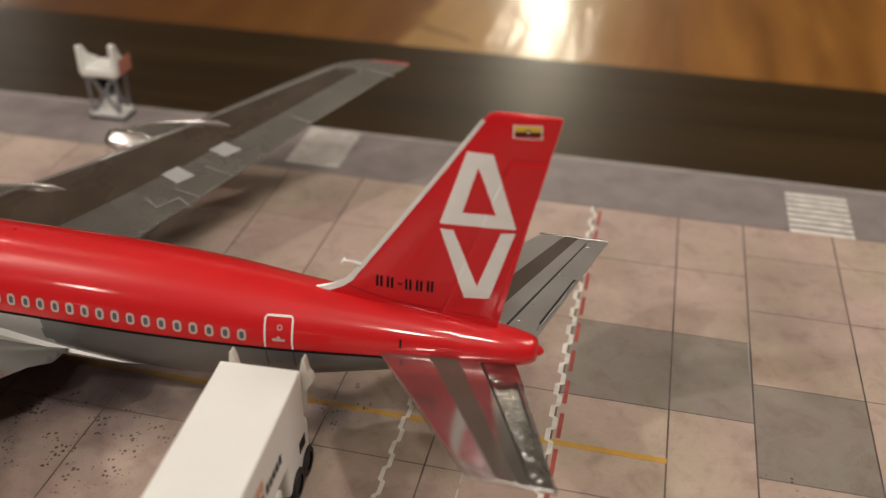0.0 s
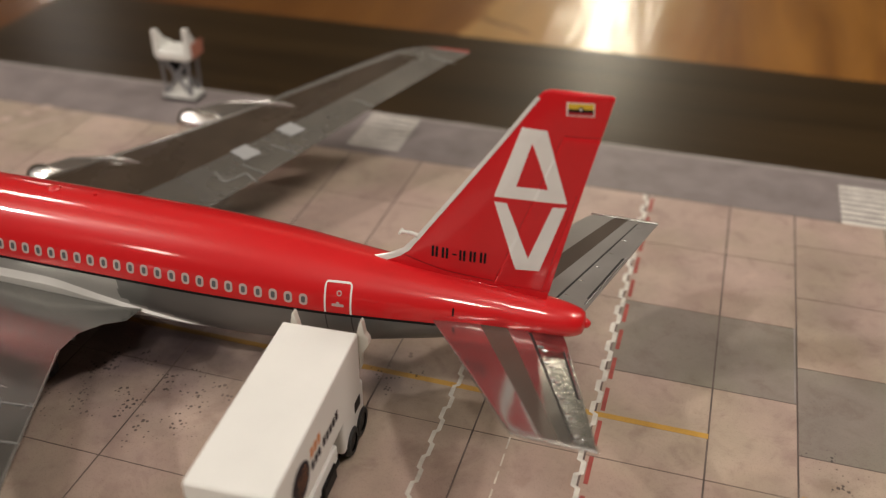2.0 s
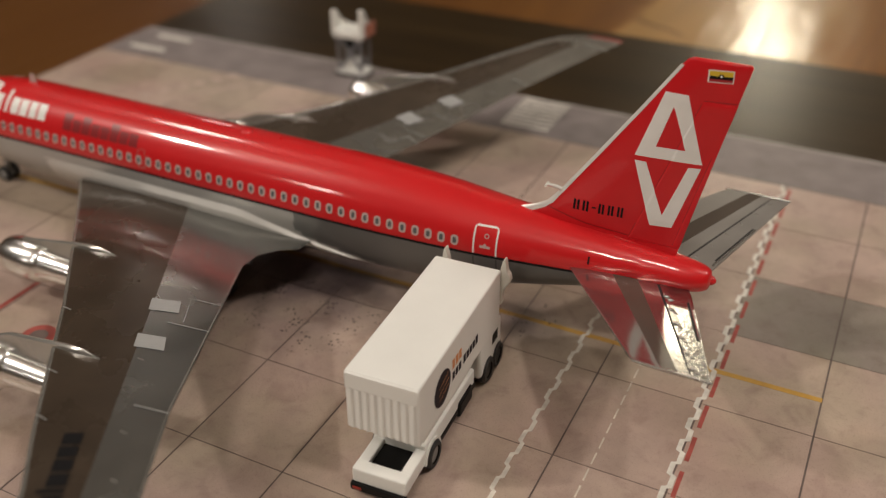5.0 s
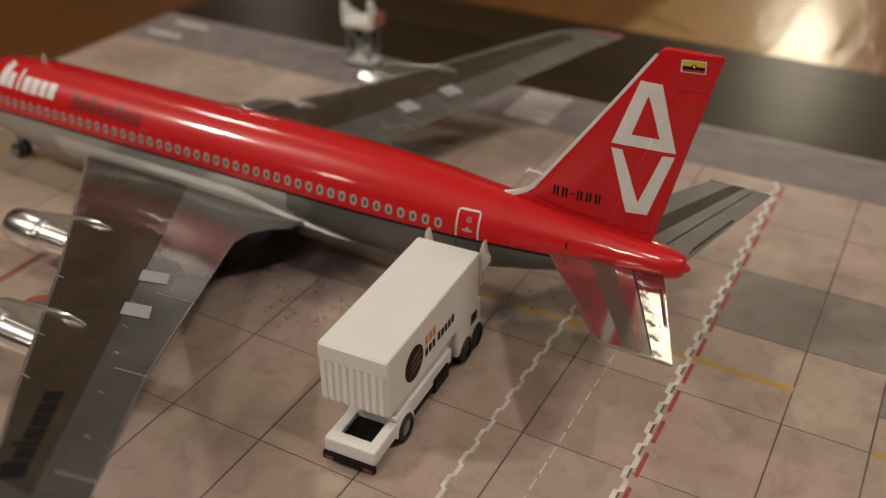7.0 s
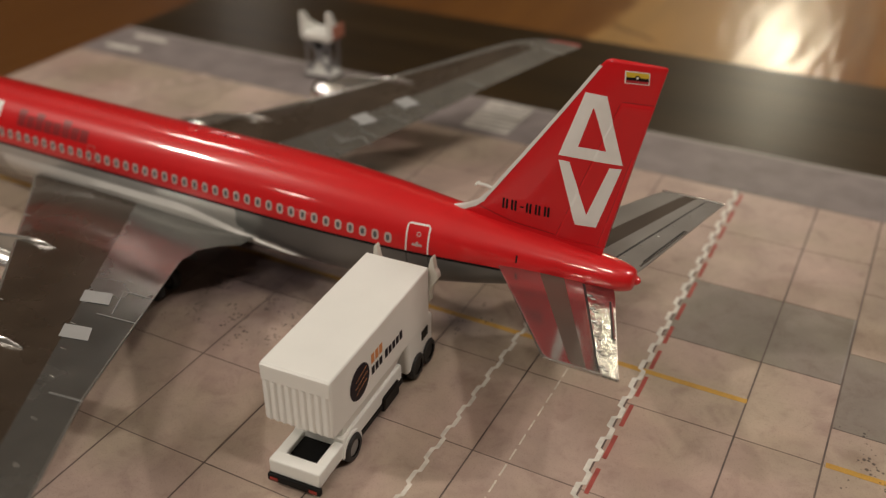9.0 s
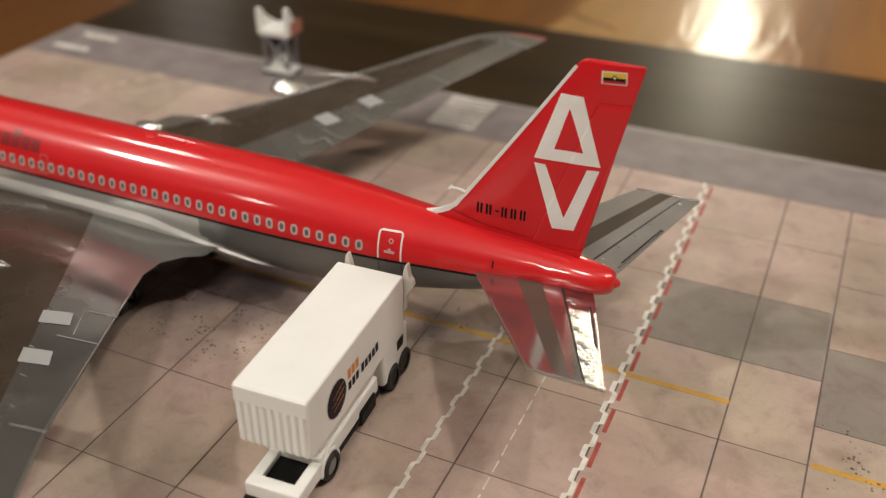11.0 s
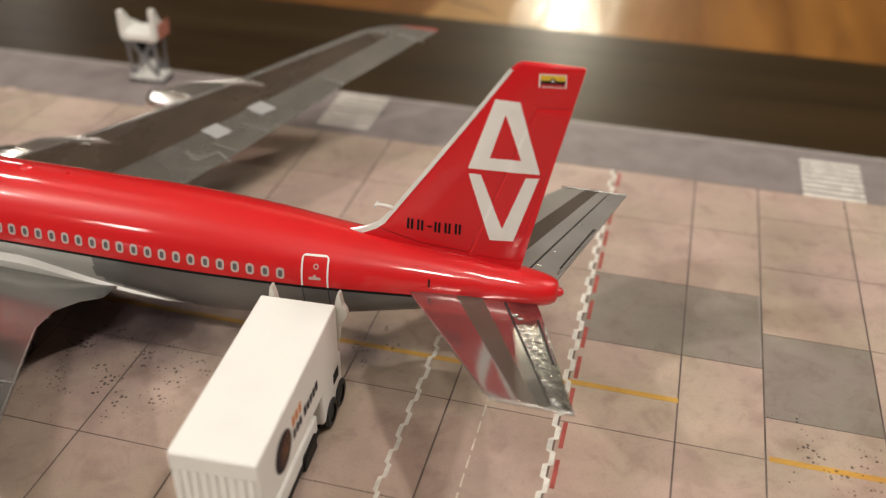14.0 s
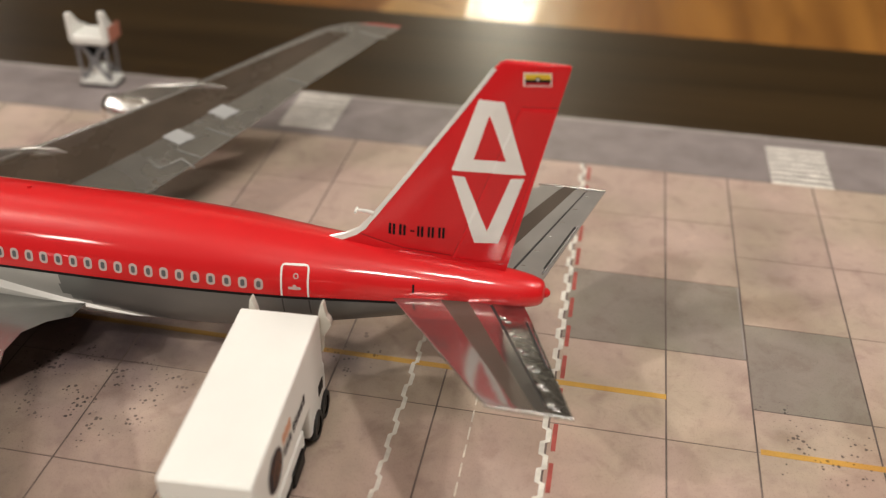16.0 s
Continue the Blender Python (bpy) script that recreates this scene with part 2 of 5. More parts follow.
def slab_material(name, colour, spots=True):
    """Printed concrete slab: cloudy tone, fine speckle, soot spots in a few places of the sheet, and clouds of soot and
    painted shade.
    """
    m = material(name, colour, 0.37, vary=0.17, scale=55, random_vary=0.05, bump=0.04, bump_scale=1500, rough_vary=0.06)
    nt = m.node_tree
    b = nt.nodes["Principled BSDF"]
    before = b.inputs["Base Color"].links[0].from_socket
    geo = nt.nodes.new("ShaderNodeNewGeometry")

    def multiply(socket, fac, low):
        mix = nt.nodes.new("ShaderNodeMix")
        mix.data_type = "RGBA"
        mix.blend_type = "MULTIPLY"
        mix.inputs["B"].default_value = (*low, 1)
        nt.links.new(fac, mix.inputs["Factor"])
        nt.links.new(socket, mix.inputs["A"])
        return mix.outputs["Result"]

    fine = nt.nodes.new("ShaderNodeTexNoise")
    fine.inputs["Scale"].default_value, fine.inputs["Detail"].default_value = 420, 8
    nt.links.new(geo.outputs["Position"], fine.inputs["Vector"])
    ramp = nt.nodes.new("ShaderNodeMapRange")
    ramp.inputs["From Min"].default_value, ramp.inputs["From Max"].default_value = 0.56, 0.76
    ramp.inputs["To Max"].default_value = 0.28
    nt.links.new(fine.outputs["Fac"], ramp.inputs["Value"])
    out = multiply(before, ramp.outputs["Result"], (0.62, 0.55, 0.52))
    blot = nt.nodes.new("ShaderNodeTexNoise")
    blot.inputs["Scale"].default_value, blot.inputs["Detail"].default_value = 24, 3
    nt.links.new(geo.outputs["Position"], blot.inputs["Vector"])
    ramp2 = nt.nodes.new("ShaderNodeMapRange")
    ramp2.inputs["From Min"].default_value, ramp2.inputs["From Max"].default_value = 0.52, 0.7
    ramp2.inputs["To Max"].default_value = 0.6
    nt.links.new(blot.outputs["Fac"], ramp2.inputs["Value"])
    out = multiply(out, ramp2.outputs["Result"], (0.78, 0.68, 0.66))
    tone = nt.nodes.new("ShaderNodeTexNoise")
    tone.inputs["Scale"].default_value, tone.inputs["Detail"].default_value = 38, 5
    away = nt.nodes.new("ShaderNodeVectorMath")
    away.inputs[1].default_value = (3.1, 7.7, 0)
    nt.links.new(geo.outputs["Position"], away.inputs[0])
    nt.links.new(away.outputs["Vector"], tone.inputs["Vector"])
    ramp3 = nt.nodes.new("ShaderNodeMapRange")
    ramp3.inputs["From Min"].default_value, ramp3.inputs["From Max"].default_value = 0.42, 0.62
    nt.links.new(tone.outputs["Fac"], ramp3.inputs["Value"])
    out = multiply(out, ramp3.outputs["Result"], (0.93, 0.99, 0.91))
    smear = nt.nodes.new("ShaderNodeTexNoise")
    smear.inputs["Scale"].default_value, smear.inputs["Detail"].default_value, smear.inputs["Roughness"].default_value = 150, 7, 0.62
    smear.inputs["Distortion"].default_value = 0.6
    nt.links.new(geo.outputs["Position"], smear.inputs["Vector"])
    for a, c, top, ink in ((0.52, 0.72, 0.75, (0.72, 0.66, 0.66)), (0.47, 0.30, 0.5, (1.16, 1.16, 1.15))):
        r = nt.nodes.new("ShaderNodeMapRange")
        r.inputs["From Min"].default_value, r.inputs["From Max"].default_value, r.inputs["To Max"].default_value = a, c, top
        nt.links.new(smear.outputs["Fac"], r.inputs["Value"])
        out = multiply(out, r.outputs["Result"], ink)
    if spots:
        # first six clouds add painted wing and fuselage shade; the rest are soot
        for (cx, cy), radius, amount in ((SOOT_SHADE_A, 34, 0.6), (SOOT_SHADE_B, 28, 0.9), ((-97, -4), 22, 1.0), ((-80, 2), 18, 1.0), ((-84, 0), 12, 0.8), ((-62, 4), 16, 0.9), ((-37, 1), 14, 1.0), ((-36, 0), 9, 1.0), ((-39, 1), 8, 0.8), ((46, 47), 13, 0.45)):
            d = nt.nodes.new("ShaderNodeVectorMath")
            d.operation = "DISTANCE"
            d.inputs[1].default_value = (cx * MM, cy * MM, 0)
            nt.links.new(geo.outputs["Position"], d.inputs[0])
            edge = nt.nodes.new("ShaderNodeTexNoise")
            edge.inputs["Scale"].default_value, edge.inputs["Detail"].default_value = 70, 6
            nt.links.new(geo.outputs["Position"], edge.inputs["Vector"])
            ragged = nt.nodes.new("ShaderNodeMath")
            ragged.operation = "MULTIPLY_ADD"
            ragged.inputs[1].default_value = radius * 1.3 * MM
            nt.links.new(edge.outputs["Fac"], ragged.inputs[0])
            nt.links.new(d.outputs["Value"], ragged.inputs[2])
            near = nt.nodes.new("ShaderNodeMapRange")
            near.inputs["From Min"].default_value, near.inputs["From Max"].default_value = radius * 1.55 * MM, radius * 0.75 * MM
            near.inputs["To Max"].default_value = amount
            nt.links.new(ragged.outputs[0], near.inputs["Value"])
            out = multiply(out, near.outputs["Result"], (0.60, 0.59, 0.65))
        for (cx, cy), radius, size, amount in SPOT_GROUPS:
            d = nt.nodes.new("ShaderNodeVectorMath")
            d.operation = "DISTANCE"
            d.inputs[1].default_value = (cx * MM, cy * MM, 0)
            nt.links.new(geo.outputs["Position"], d.inputs[0])
            near = nt.nodes.new("ShaderNodeMapRange")
            near.inputs["From Min"].default_value, near.inputs["From Max"].default_value = radius * MM, radius * 0.35 * MM
            nt.links.new(d.outputs["Value"], near.inputs["Value"])
            # the drops lie in clumps
            clump = nt.nodes.new("ShaderNodeTexNoise")
            clump.inputs["Scale"].default_value, clump.inputs["Detail"].default_value = 190, 2
            nt.links.new(geo.outputs["Position"], clump.inputs["Vector"])
            thick = nt.nodes.new("ShaderNodeMapRange")
            thick.inputs["From Min"].default_value, thick.inputs["From Max"].default_value = 0.4, 0.62
            thick.inputs["To Min"].default_value, thick.inputs["To Max"].default_value = 0.1, 1.35
            nt.links.new(clump.outputs["Fac"], thick.inputs["Value"])
            dense = nt.nodes.new("ShaderNodeMath")
            dense.operation = "MULTIPLY"
            nt.links.new(near.outputs["Result"], dense.inputs[0])
            nt.links.new(thick.outputs["Result"], dense.inputs[1])
            warp = nt.nodes.new("ShaderNodeTexNoise")
            warp.inputs["Scale"].default_value, warp.inputs["Detail"].default_value = size * 1.3, 3
            nt.links.new(geo.outputs["Position"], warp.inputs["Vector"])
            bent = nt.nodes.new("ShaderNodeVectorMath")
            bent.operation = "MULTIPLY_ADD"
            bent.inputs[1].default_value = (0.4 / size, 0.4 / size, 0)
            nt.links.new(warp.outputs["Color"], bent.inputs[0])
            nt.links.new(geo.outputs["Position"], bent.inputs[2])
            v = nt.nodes.new("ShaderNodeTexVoronoi")
            v.voronoi_dimensions = "2D"
            v.inputs["Scale"].default_value = size
            nt.links.new(bent.outputs["Vector"], v.inputs["Vector"])
            own = nt.nodes.new("ShaderNodeSeparateColor")
            nt.links.new(v.outputs["Color"], own.inputs["Color"])
            # each drop has its own size; most cells stay empty, and the fewer the further out
            grow = nt.nodes.new("ShaderNodeMath")
            grow.operation = "MULTIPLY_ADD"
            grow.inputs[1].default_value = 0.55
            nt.links.new(dense.outputs[0], grow.inputs[0])
            nt.links.new(own.outputs["Red"], grow.inputs[2])
            reach = nt.nodes.new("ShaderNodeMapRange")
            reach.inputs["From Min"].default_value, reach.inputs["From Max"].default_value = 1.08, 1.55
            reach.inputs["To Max"].default_value = 0.40
            nt.links.new(grow.outputs[0], reach.inputs["Value"])
            inside = nt.nodes.new("ShaderNodeMath")
            inside.operation = "SUBTRACT"
            nt.links.new(reach.outputs["Result"], inside.inputs[0])
            nt.links.new(v.outputs["Distance"], inside.inputs[1])
            cut = nt.nodes.new("ShaderNodeMapRange")
            cut.inputs["From Min"].default_value, cut.inputs["From Max"].default_value = -0.08, 0.1
            cut.inputs["To Max"].default_value = amount
            nt.links.new(inside.outputs[0], cut.inputs["Value"])
            out = multiply(out, cut.outputs["Result"], (0.16, 0.15, 0.17))
    nt.links.new(out, b.inputs["Base Color"])
    return m


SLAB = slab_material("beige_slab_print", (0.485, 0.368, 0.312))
# the clouds carry the painted fuselage shade across the yellow line too
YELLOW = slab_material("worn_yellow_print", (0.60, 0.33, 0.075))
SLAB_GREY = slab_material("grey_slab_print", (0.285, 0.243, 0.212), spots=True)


def wood_material(name, dark, light, rough, along=(3.0, 40.0, 40.0), coat=0.5, bump=0.1, coat_rough=0.16, specular=0.3, ripple=(20, 60, 60)):
    m = bpy.data.materials.new(name)
    m.use_nodes = True
    nt = m.node_tree
    b = nt.nodes["Principled BSDF"]
    geo = nt.nodes.new("ShaderNodeNewGeometry")
    mapping = nt.nodes.new("ShaderNodeMapping")
    mapping.inputs["Scale"].default_value = along
    nt.links.new(geo.outputs["Position"], mapping.inputs["Vector"])
    big = nt.nodes.new("ShaderNodeTexNoise")
    big.inputs["Scale"].default_value, big.inputs["Detail"].default_value, big.inputs["Distortion"].default_value = 1.0, 8, 0.6
    nt.links.new(mapping.outputs["Vector"], big.inputs["Vector"])
    ramp = nt.nodes.new("ShaderNodeValToRGB")
    ramp.color_ramp.elements[0].position, ramp.color_ramp.elements[1].position = 0.3, 0.72
    ramp.color_ramp.elements[0].color, ramp.color_ramp.elements[1].color = (*dark, 1), (*light, 1)
    nt.links.new(big.outputs["Fac"], ramp.inputs["Fac"])
    nt.links.new(ramp.outputs["Color"], b.inputs["Base Color"])
    b.inputs["Roughness"].default_value = rough
    b.inputs["Coat Weight"].default_value = coat
    b.inputs["Coat Roughness"].default_value = coat_rough
    b.inputs["Specular IOR Level"].default_value = specular
    wave = nt.nodes.new("ShaderNodeTexNoise")
    wave.inputs["Scale"].default_value, wave.inputs["Detail"].default_value, wave.inputs["Distortion"].default_value = 1.0, 3, 0.8
    stretch = nt.nodes.new("ShaderNodeMapping")
    stretch.inputs["Scale"].default_value = ripple
    nt.links.new(geo.outputs["Position"], stretch.inputs["Vector"])
    nt.links.new(stretch.outputs["Vector"], wave.inputs["Vector"])
    bp = nt.nodes.new("ShaderNodeBump")
    bp.inputs["Strength"].default_value, bp.inputs["Distance"].default_value = bump, 0.001
    nt.links.new(wave.outputs["Fac"], bp.inputs["Height"])
    nt.links.new(bp.outputs["Normal"], b.inputs["Normal"])
    nt.links.new(bp.outputs["Normal"], b.inputs["Coat Normal"])
    return m


WOOD = wood_material("varnished_table_wood", (0.17, 0.066, 0.012), (0.34, 0.15, 0.029), 0.45, along=(60, 7, 7), coat=0.36, bump=0.34, coat_rough=0.15, ripple=(130, 24, 24))
BOARD = wood_material("dark_stained_board", (0.020, 0.0108, 0.003), (0.042, 0.024, 0.0078), 0.5, along=(4, 60, 60), coat=0.31, bump=0.05, coat_rough=0.285, specular=0.12, ripple=(8, 400, 400))


def pale_wood_sheen(m, x0, x1, knot, turn):
    """Pale wood mixed with painted reflection between two uneven edges along the table's depth, darker to the left,
    with a dark crack that starts at a knot.
    """
    nt = m.node_tree
    b = nt.nodes["Principled BSDF"]
    before = b.inputs["Base Color"].links[0].from_socket
    geo = nt.nodes.new("ShaderNodeNewGeometry")
    wob = nt.nodes.new("ShaderNodeTexNoise")
    wob.inputs["Scale"].default_value, wob.inputs["Detail"].default_value = 22, 4
    nt.links.new(geo.outputs["Position"], wob.inputs["Vector"])
    shift = nt.nodes.new("ShaderNodeVectorMath")
    shift.operation = "MULTIPLY_ADD"
    shift.inputs[1].default_value = (0.03, 0.02, 0)
    nt.links.new(wob.outputs["Color"], shift.inputs[0])
    nt.links.new(geo.outputs["Position"], shift.inputs[2])
    axes = nt.nodes.new("ShaderNodeSeparateXYZ")
    nt.links.new(shift.outputs["Vector"], axes.inputs["Vector"])

    def ramp(socket, a, c, low=0.0, high=1.0):
        r = nt.nodes.new("ShaderNodeMapRange")
        r.interpolation_type = "SMOOTHSTEP"
        r.inputs["From Min"].default_value, r.inputs["From Max"].default_value = a, c
        r.inputs["To Min"].default_value, r.inputs["To Max"].default_value = low, high
        nt.links.new(socket, r.inputs["Value"])
        return r.outputs["Result"]

    def math_node(kind, p, q):
        n = nt.nodes.new("ShaderNodeMath")
        n.operation = kind
        for k, v in enumerate((p, q)):
            if isinstance(v, float):
                n.inputs[k].default_value = v
            else:
                nt.links.new(v, n.inputs[k])
        return n.outputs[0]

    def blend(fac, a, colour):
        mix = nt.nodes.new("ShaderNodeMix")
        mix.data_type = "RGBA"
        mix.inputs["B"].default_value = (*colour, 1)
        nt.links.new(fac, mix.inputs["Factor"])
        nt.links.new(a, mix.inputs["A"])
        return mix.outputs["Result"]

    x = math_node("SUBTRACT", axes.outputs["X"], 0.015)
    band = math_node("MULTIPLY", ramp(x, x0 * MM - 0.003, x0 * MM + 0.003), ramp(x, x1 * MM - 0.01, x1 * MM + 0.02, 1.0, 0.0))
    # part of this pale tone is reflected light put into the colour
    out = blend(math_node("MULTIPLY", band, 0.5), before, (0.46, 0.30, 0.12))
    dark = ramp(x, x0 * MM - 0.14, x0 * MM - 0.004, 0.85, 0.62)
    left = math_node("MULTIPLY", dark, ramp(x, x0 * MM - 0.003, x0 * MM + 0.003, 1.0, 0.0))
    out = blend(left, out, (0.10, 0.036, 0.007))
    turned_axes = nt.nodes.new("ShaderNodeMapping")
    turned_axes.vector_type = "TEXTURE"
    turned_axes.inputs["Location"].default_value = ((knot[0] + 15) * MM, (knot[1] + 10) * MM, 0)
    turned_axes.inputs["Rotation"].default_value = (0, 0, radians(turn))
    nt.links.new(shift.outputs["Vector"], turned_axes.inputs["Vector"])
    local = nt.nodes.new("ShaderNodeSeparateXYZ")
    nt.links.new(turned_axes.outputs["Vector"], local.inputs["Vector"])
    near = ramp(math_node("ABSOLUTE", local.outputs["Y"], 0.0), 0.0004, 0.0026, 0.75, 0.0)
    along = math_node("MULTIPLY", ramp(local.outputs["X"], -0.004, 0.002), ramp(local.outputs["X"], 0.018, 0.030, 1.0, 0.0))
    out = blend(math_node("MULTIPLY", near, along), out, (0.10, 0.045, 0.012))
    nt.links.new(out, b.inputs["Base Color"])


pale_wood_sheen(WOOD, -79, -12, (-77, 214), -30)

# ---- the room and the table ----
ROOM = 3400.0
TABLE_Z, BOARD_TOP = -4.0, -0.45
# floor, walls and ceiling stay out of view; tones set for bounce and reflections
tagged(mesh_object("floor", box(-2600, 2600, -2600, ROOM, -800, -760), FLOOR_WOOD), "brown wooden floor of the room", "floor", kind="structure")
tagged(mesh_object("ceiling", box(-2600, 2600, -2600, ROOM, 1640, 1680), CEILING_PAINT), "plain painted ceiling", "ceiling", kind="structure")
# added dark wall, keeps the reflections in table and board dark
tagged(mesh_object("wall_north", box(-2600, 2600, ROOM, ROOM + 80, -760, 1640), WALL_DARK), "unseen dark brown wall", "wall", kind="structure")
tagged(mesh_object("wall_south", box(-2600, 2600, -2680, -2600, -760, 1640), WALL_PAINT), "plain ochre painted wall", "wall", kind="structure")
tagged(mesh_object("wall_west", box(-2680, -2600, -2600, ROOM, -760, 1640), WALL_PAINT), "plain ochre painted wall", "wall", kind="structure")
tagged(mesh_object("wall_east", box(2600, 2680, -2600, ROOM, -760, 1640), WALL_PAINT), "plain ochre painted wall", "wall", kind="structure")

table = thing("table", (0, 150, -760), label="varnished golden-brown wooden table with a glossy top", category="table")
part("tabletop", box(-900, 900, -520, 520, 760 + TABLE_Z - 30, 760 + TABLE_Z, 3), WOOD, table)
for sx in (-1, 1):
    for sy in (-1, 1):
        part("leg", box(sx * 840 - 35, sx * 840 + 35, sy * 460 - 35, sy * 460 + 35, 0, 760 + TABLE_Z - 30, 4), WOOD, table)

tagged(mesh_object("base_board", box(-235.6, 420, -215, 183, TABLE_Z, BOARD_TOP, 0.6), BOARD), "dark-stained glossy wooden board lying on the table", "board")

# ---- the printed airport mat ----
MAT_X0, MAT_X1, MAT_Y0, MAT_Y1 = -235.0, 175.0, -190.0, 113.0
mat = thing("airport_mat", (0, 0, BOARD_TOP), label="printed airport apron mat with beige slabs and road markings", category="mat")
UP = -BOARD_TOP


def flat(x0, x1, y0, y1, z0, z1):
    return box(x0, x1, y0, y1, z0 + UP, z1 + UP)


part("sheet", flat(MAT_X0, MAT_X1, MAT_Y0, MAT_Y1, BOARD_TOP, -0.08), JOINT, mat)
part("road_strip", flat(MAT_X0 + 0.2, MAT_X1, 86.9, MAT_Y1 - 2.2, -0.08, 0.0), ROAD, mat, "grey printed road strip")
part("road_edge", flat(MAT_X0 + 0.2, MAT_X1, MAT_Y1 - 2.1, MAT_Y1 - 0.2, -0.08, 0.0), ROAD_EDGE, mat, "pale printed road edge")


def outline_strip(points, width, z0, z1):
    """A flat strip along a broken line."""
    verts, faces = [], []
    n = len(points)
    for i, p in enumerate(points):
        a, b = Vector(points[max(i - 1, 0)]), Vector(points[min(i + 1, n - 1)])
        way = (b - a).normalized()
        side = Vector((-way.y, way.x)) * width / 2
        for q, z in ((Vector(p) + side, z1), (Vector(p) - side, z1), (Vector(p) - side, z0), (Vector(p) + side, z0)):
            verts.append((q.x, q.y, z + UP))
    for i in range(n - 1):
        a, b = 4 * i, 4 * i + 4
        for k in range(4):
            faces.append((a + k, a + (k + 1) % 4, b + (k + 1) % 4, b + k))
    faces += [(3, 2, 1, 0), (4 * n - 4, 4 * n - 3, 4 * n - 2, 4 * n - 1)]
    bm = bm_from(verts, faces, smooth=False)
    bmesh.ops.recalc_face_normals(bm, faces=list(bm.faces))
    return bm


def zigzag(x, y0, y1, step, swing):
    pts, y, s = [], y0, 1
    while y < y1:
        pts += [(x + s * swing, y), (x + s * swing, min(y + step * 0.86, y1))]
        y += step
        s = -s
    return pts


TOP = 0.05
part("zigzag_line", outline_strip(zigzag(-24.5, -190, 11.5, 3.2, 0.3), 0.8, 0.0, TOP), LINE_WHITE, mat, "white zigzag stand line")
part("zigzag_line", outline_strip(zigzag(1.75, -190, 86.5, 3.15, 0.42), 0.95, 0.0, TOP), LINE_WHITE, mat, "white zigzag stand line")
y = -185.0
while y < 84:
    part("red_dash", flat(2.85, 3.65, y, min(y + 6.6, 86.4), 0.0, TOP), LINE_RED, mat)
    y += 9.4
y = -188.0
while y < -1.5:
    part("white_dash", flat(-11.62, -11.32, y, y + 3.0, 0.0, TOP), DASH, mat)
    y += 4.3
part("yellow_line", flat(-225, 22.4, 1.2, 2.5, 0.0, TOP * 0.7), YELLOW, mat)
part("yellow_line", flat(38.3, MAT_X1 - 0.3, -9.4, -8.1, 0.0, TOP * 0.7), YELLOW, mat)
for x0, y0, step in ((48.8, 86.6, 2.62), (-82.0, 90.6, 2.75)):
    for k in range(8):
        part("zebra_stripe", flat(x0, x0 + 15.0, y0 + k * step, y0 + k * step + 1.6, 0.0, TOP), LINE_WHITE, mat)
part("white_bar", flat(-225.5, -210.5, 104.6, 107.4, 0.0, TOP), LINE_WHITE, mat)
part("white_bar", flat(-228.0, -213.0, 92.6, 95.4, 0.0, TOP), LINE_WHITE, mat)
part("red_line", flat(-141.9, -140.7, -62, -30, 0.0, TOP), LINE_RED, mat)
part("pale_line", outline_strip([(-187.5, 53.8), (-164.6, 88.0 - 1.4)], 1.2, 0.0, TOP), FAINT_LINE, mat)
for k in range(6):
    x, y = -191.5 + 2.95 * k, 60.0 + 5.2 * k
    part("faint_square", flat(x - 1.6, x + 1.6, y - 1.5, y + 1.5, 0.0, TOP), FAINT_LINE, mat)
for r, top, ink in ((3.7, TOP, LINE_RED), (2.0, TOP * 1.8, JOINT)):
    part("round_mark", lathe([(UP, 0.01), (UP + top, 0.01), (UP + top, r), (UP, r)], "z", 24, (-126.2, -48.4, 0)), ink, mat)
part("grey_bar", flat(37.2, 37.5, 15.6, 39.4, 0.0, TOP), ROAD_EDGE, mat)

# ---- the model aeroplane ----
plane = thing("model_aeroplane", (-100, 0, 0), label="red and silver four-engined model airliner on its wheels", category="model aeroplane")
P0 = Matrix.Translation((100 * MM, 0, 0))


def air(name, bm, mat_, parent=None, label=""):
    """A part of the aeroplane, given in the mat's millimetres."""
    bm.transform(P0)
    return part(name, bm, mat_, parent if parent is not None else plane, label)


# fuselage sections: x, height of the centre, half width, height of the upper and of the lower lobe
SECTIONS = [(-207.5, 17.2, 0.3, 0.3, 0.3), (-206.5, 17.3, 1.7, 1.6, 1.6), (-203, 17.6, 3.9, 3.8, 3.8), (-198, 18.1, 5.7, 5.9, 6.0), (-191, 18.9, 7.6, 8.0, 8.6), (-183, 19.6, 8.9, 9.6, 11.3),
            (-174, 19.9, 9.35, 10.4, 13.2), (-165, 20.0, 9.4, 10.6, 13.8), (-80, 20.0, 9.4, 10.6, 13.8), (-66, 20.0, 9.15, 10.3, 13.6), (-54, 20.1, 8.45, 9.45, 12.7), (-42, 20.3, 7.35, 8.0, 10.4),
            (-30, 20.85, 6.05, 6.4, 8.1), (-18, 21.35, 4.8, 4.75, 5.5), (-9, 21.55, 3.85, 3.55, 3.6), (-5, 21.5, 3.3, 3.0, 3.0), (-2.6, 21.5, 2.6, 2.4, 2.4), (-1.6, 21.5, 1.9, 1.8, 1.8), (-1.3, 21.5, 0.95, 0.9, 0.9), (-0.9, 21.5, 0.85, 0.8, 0.8), (-0.4, 21.5, 0.3, 0.3, 0.3)]


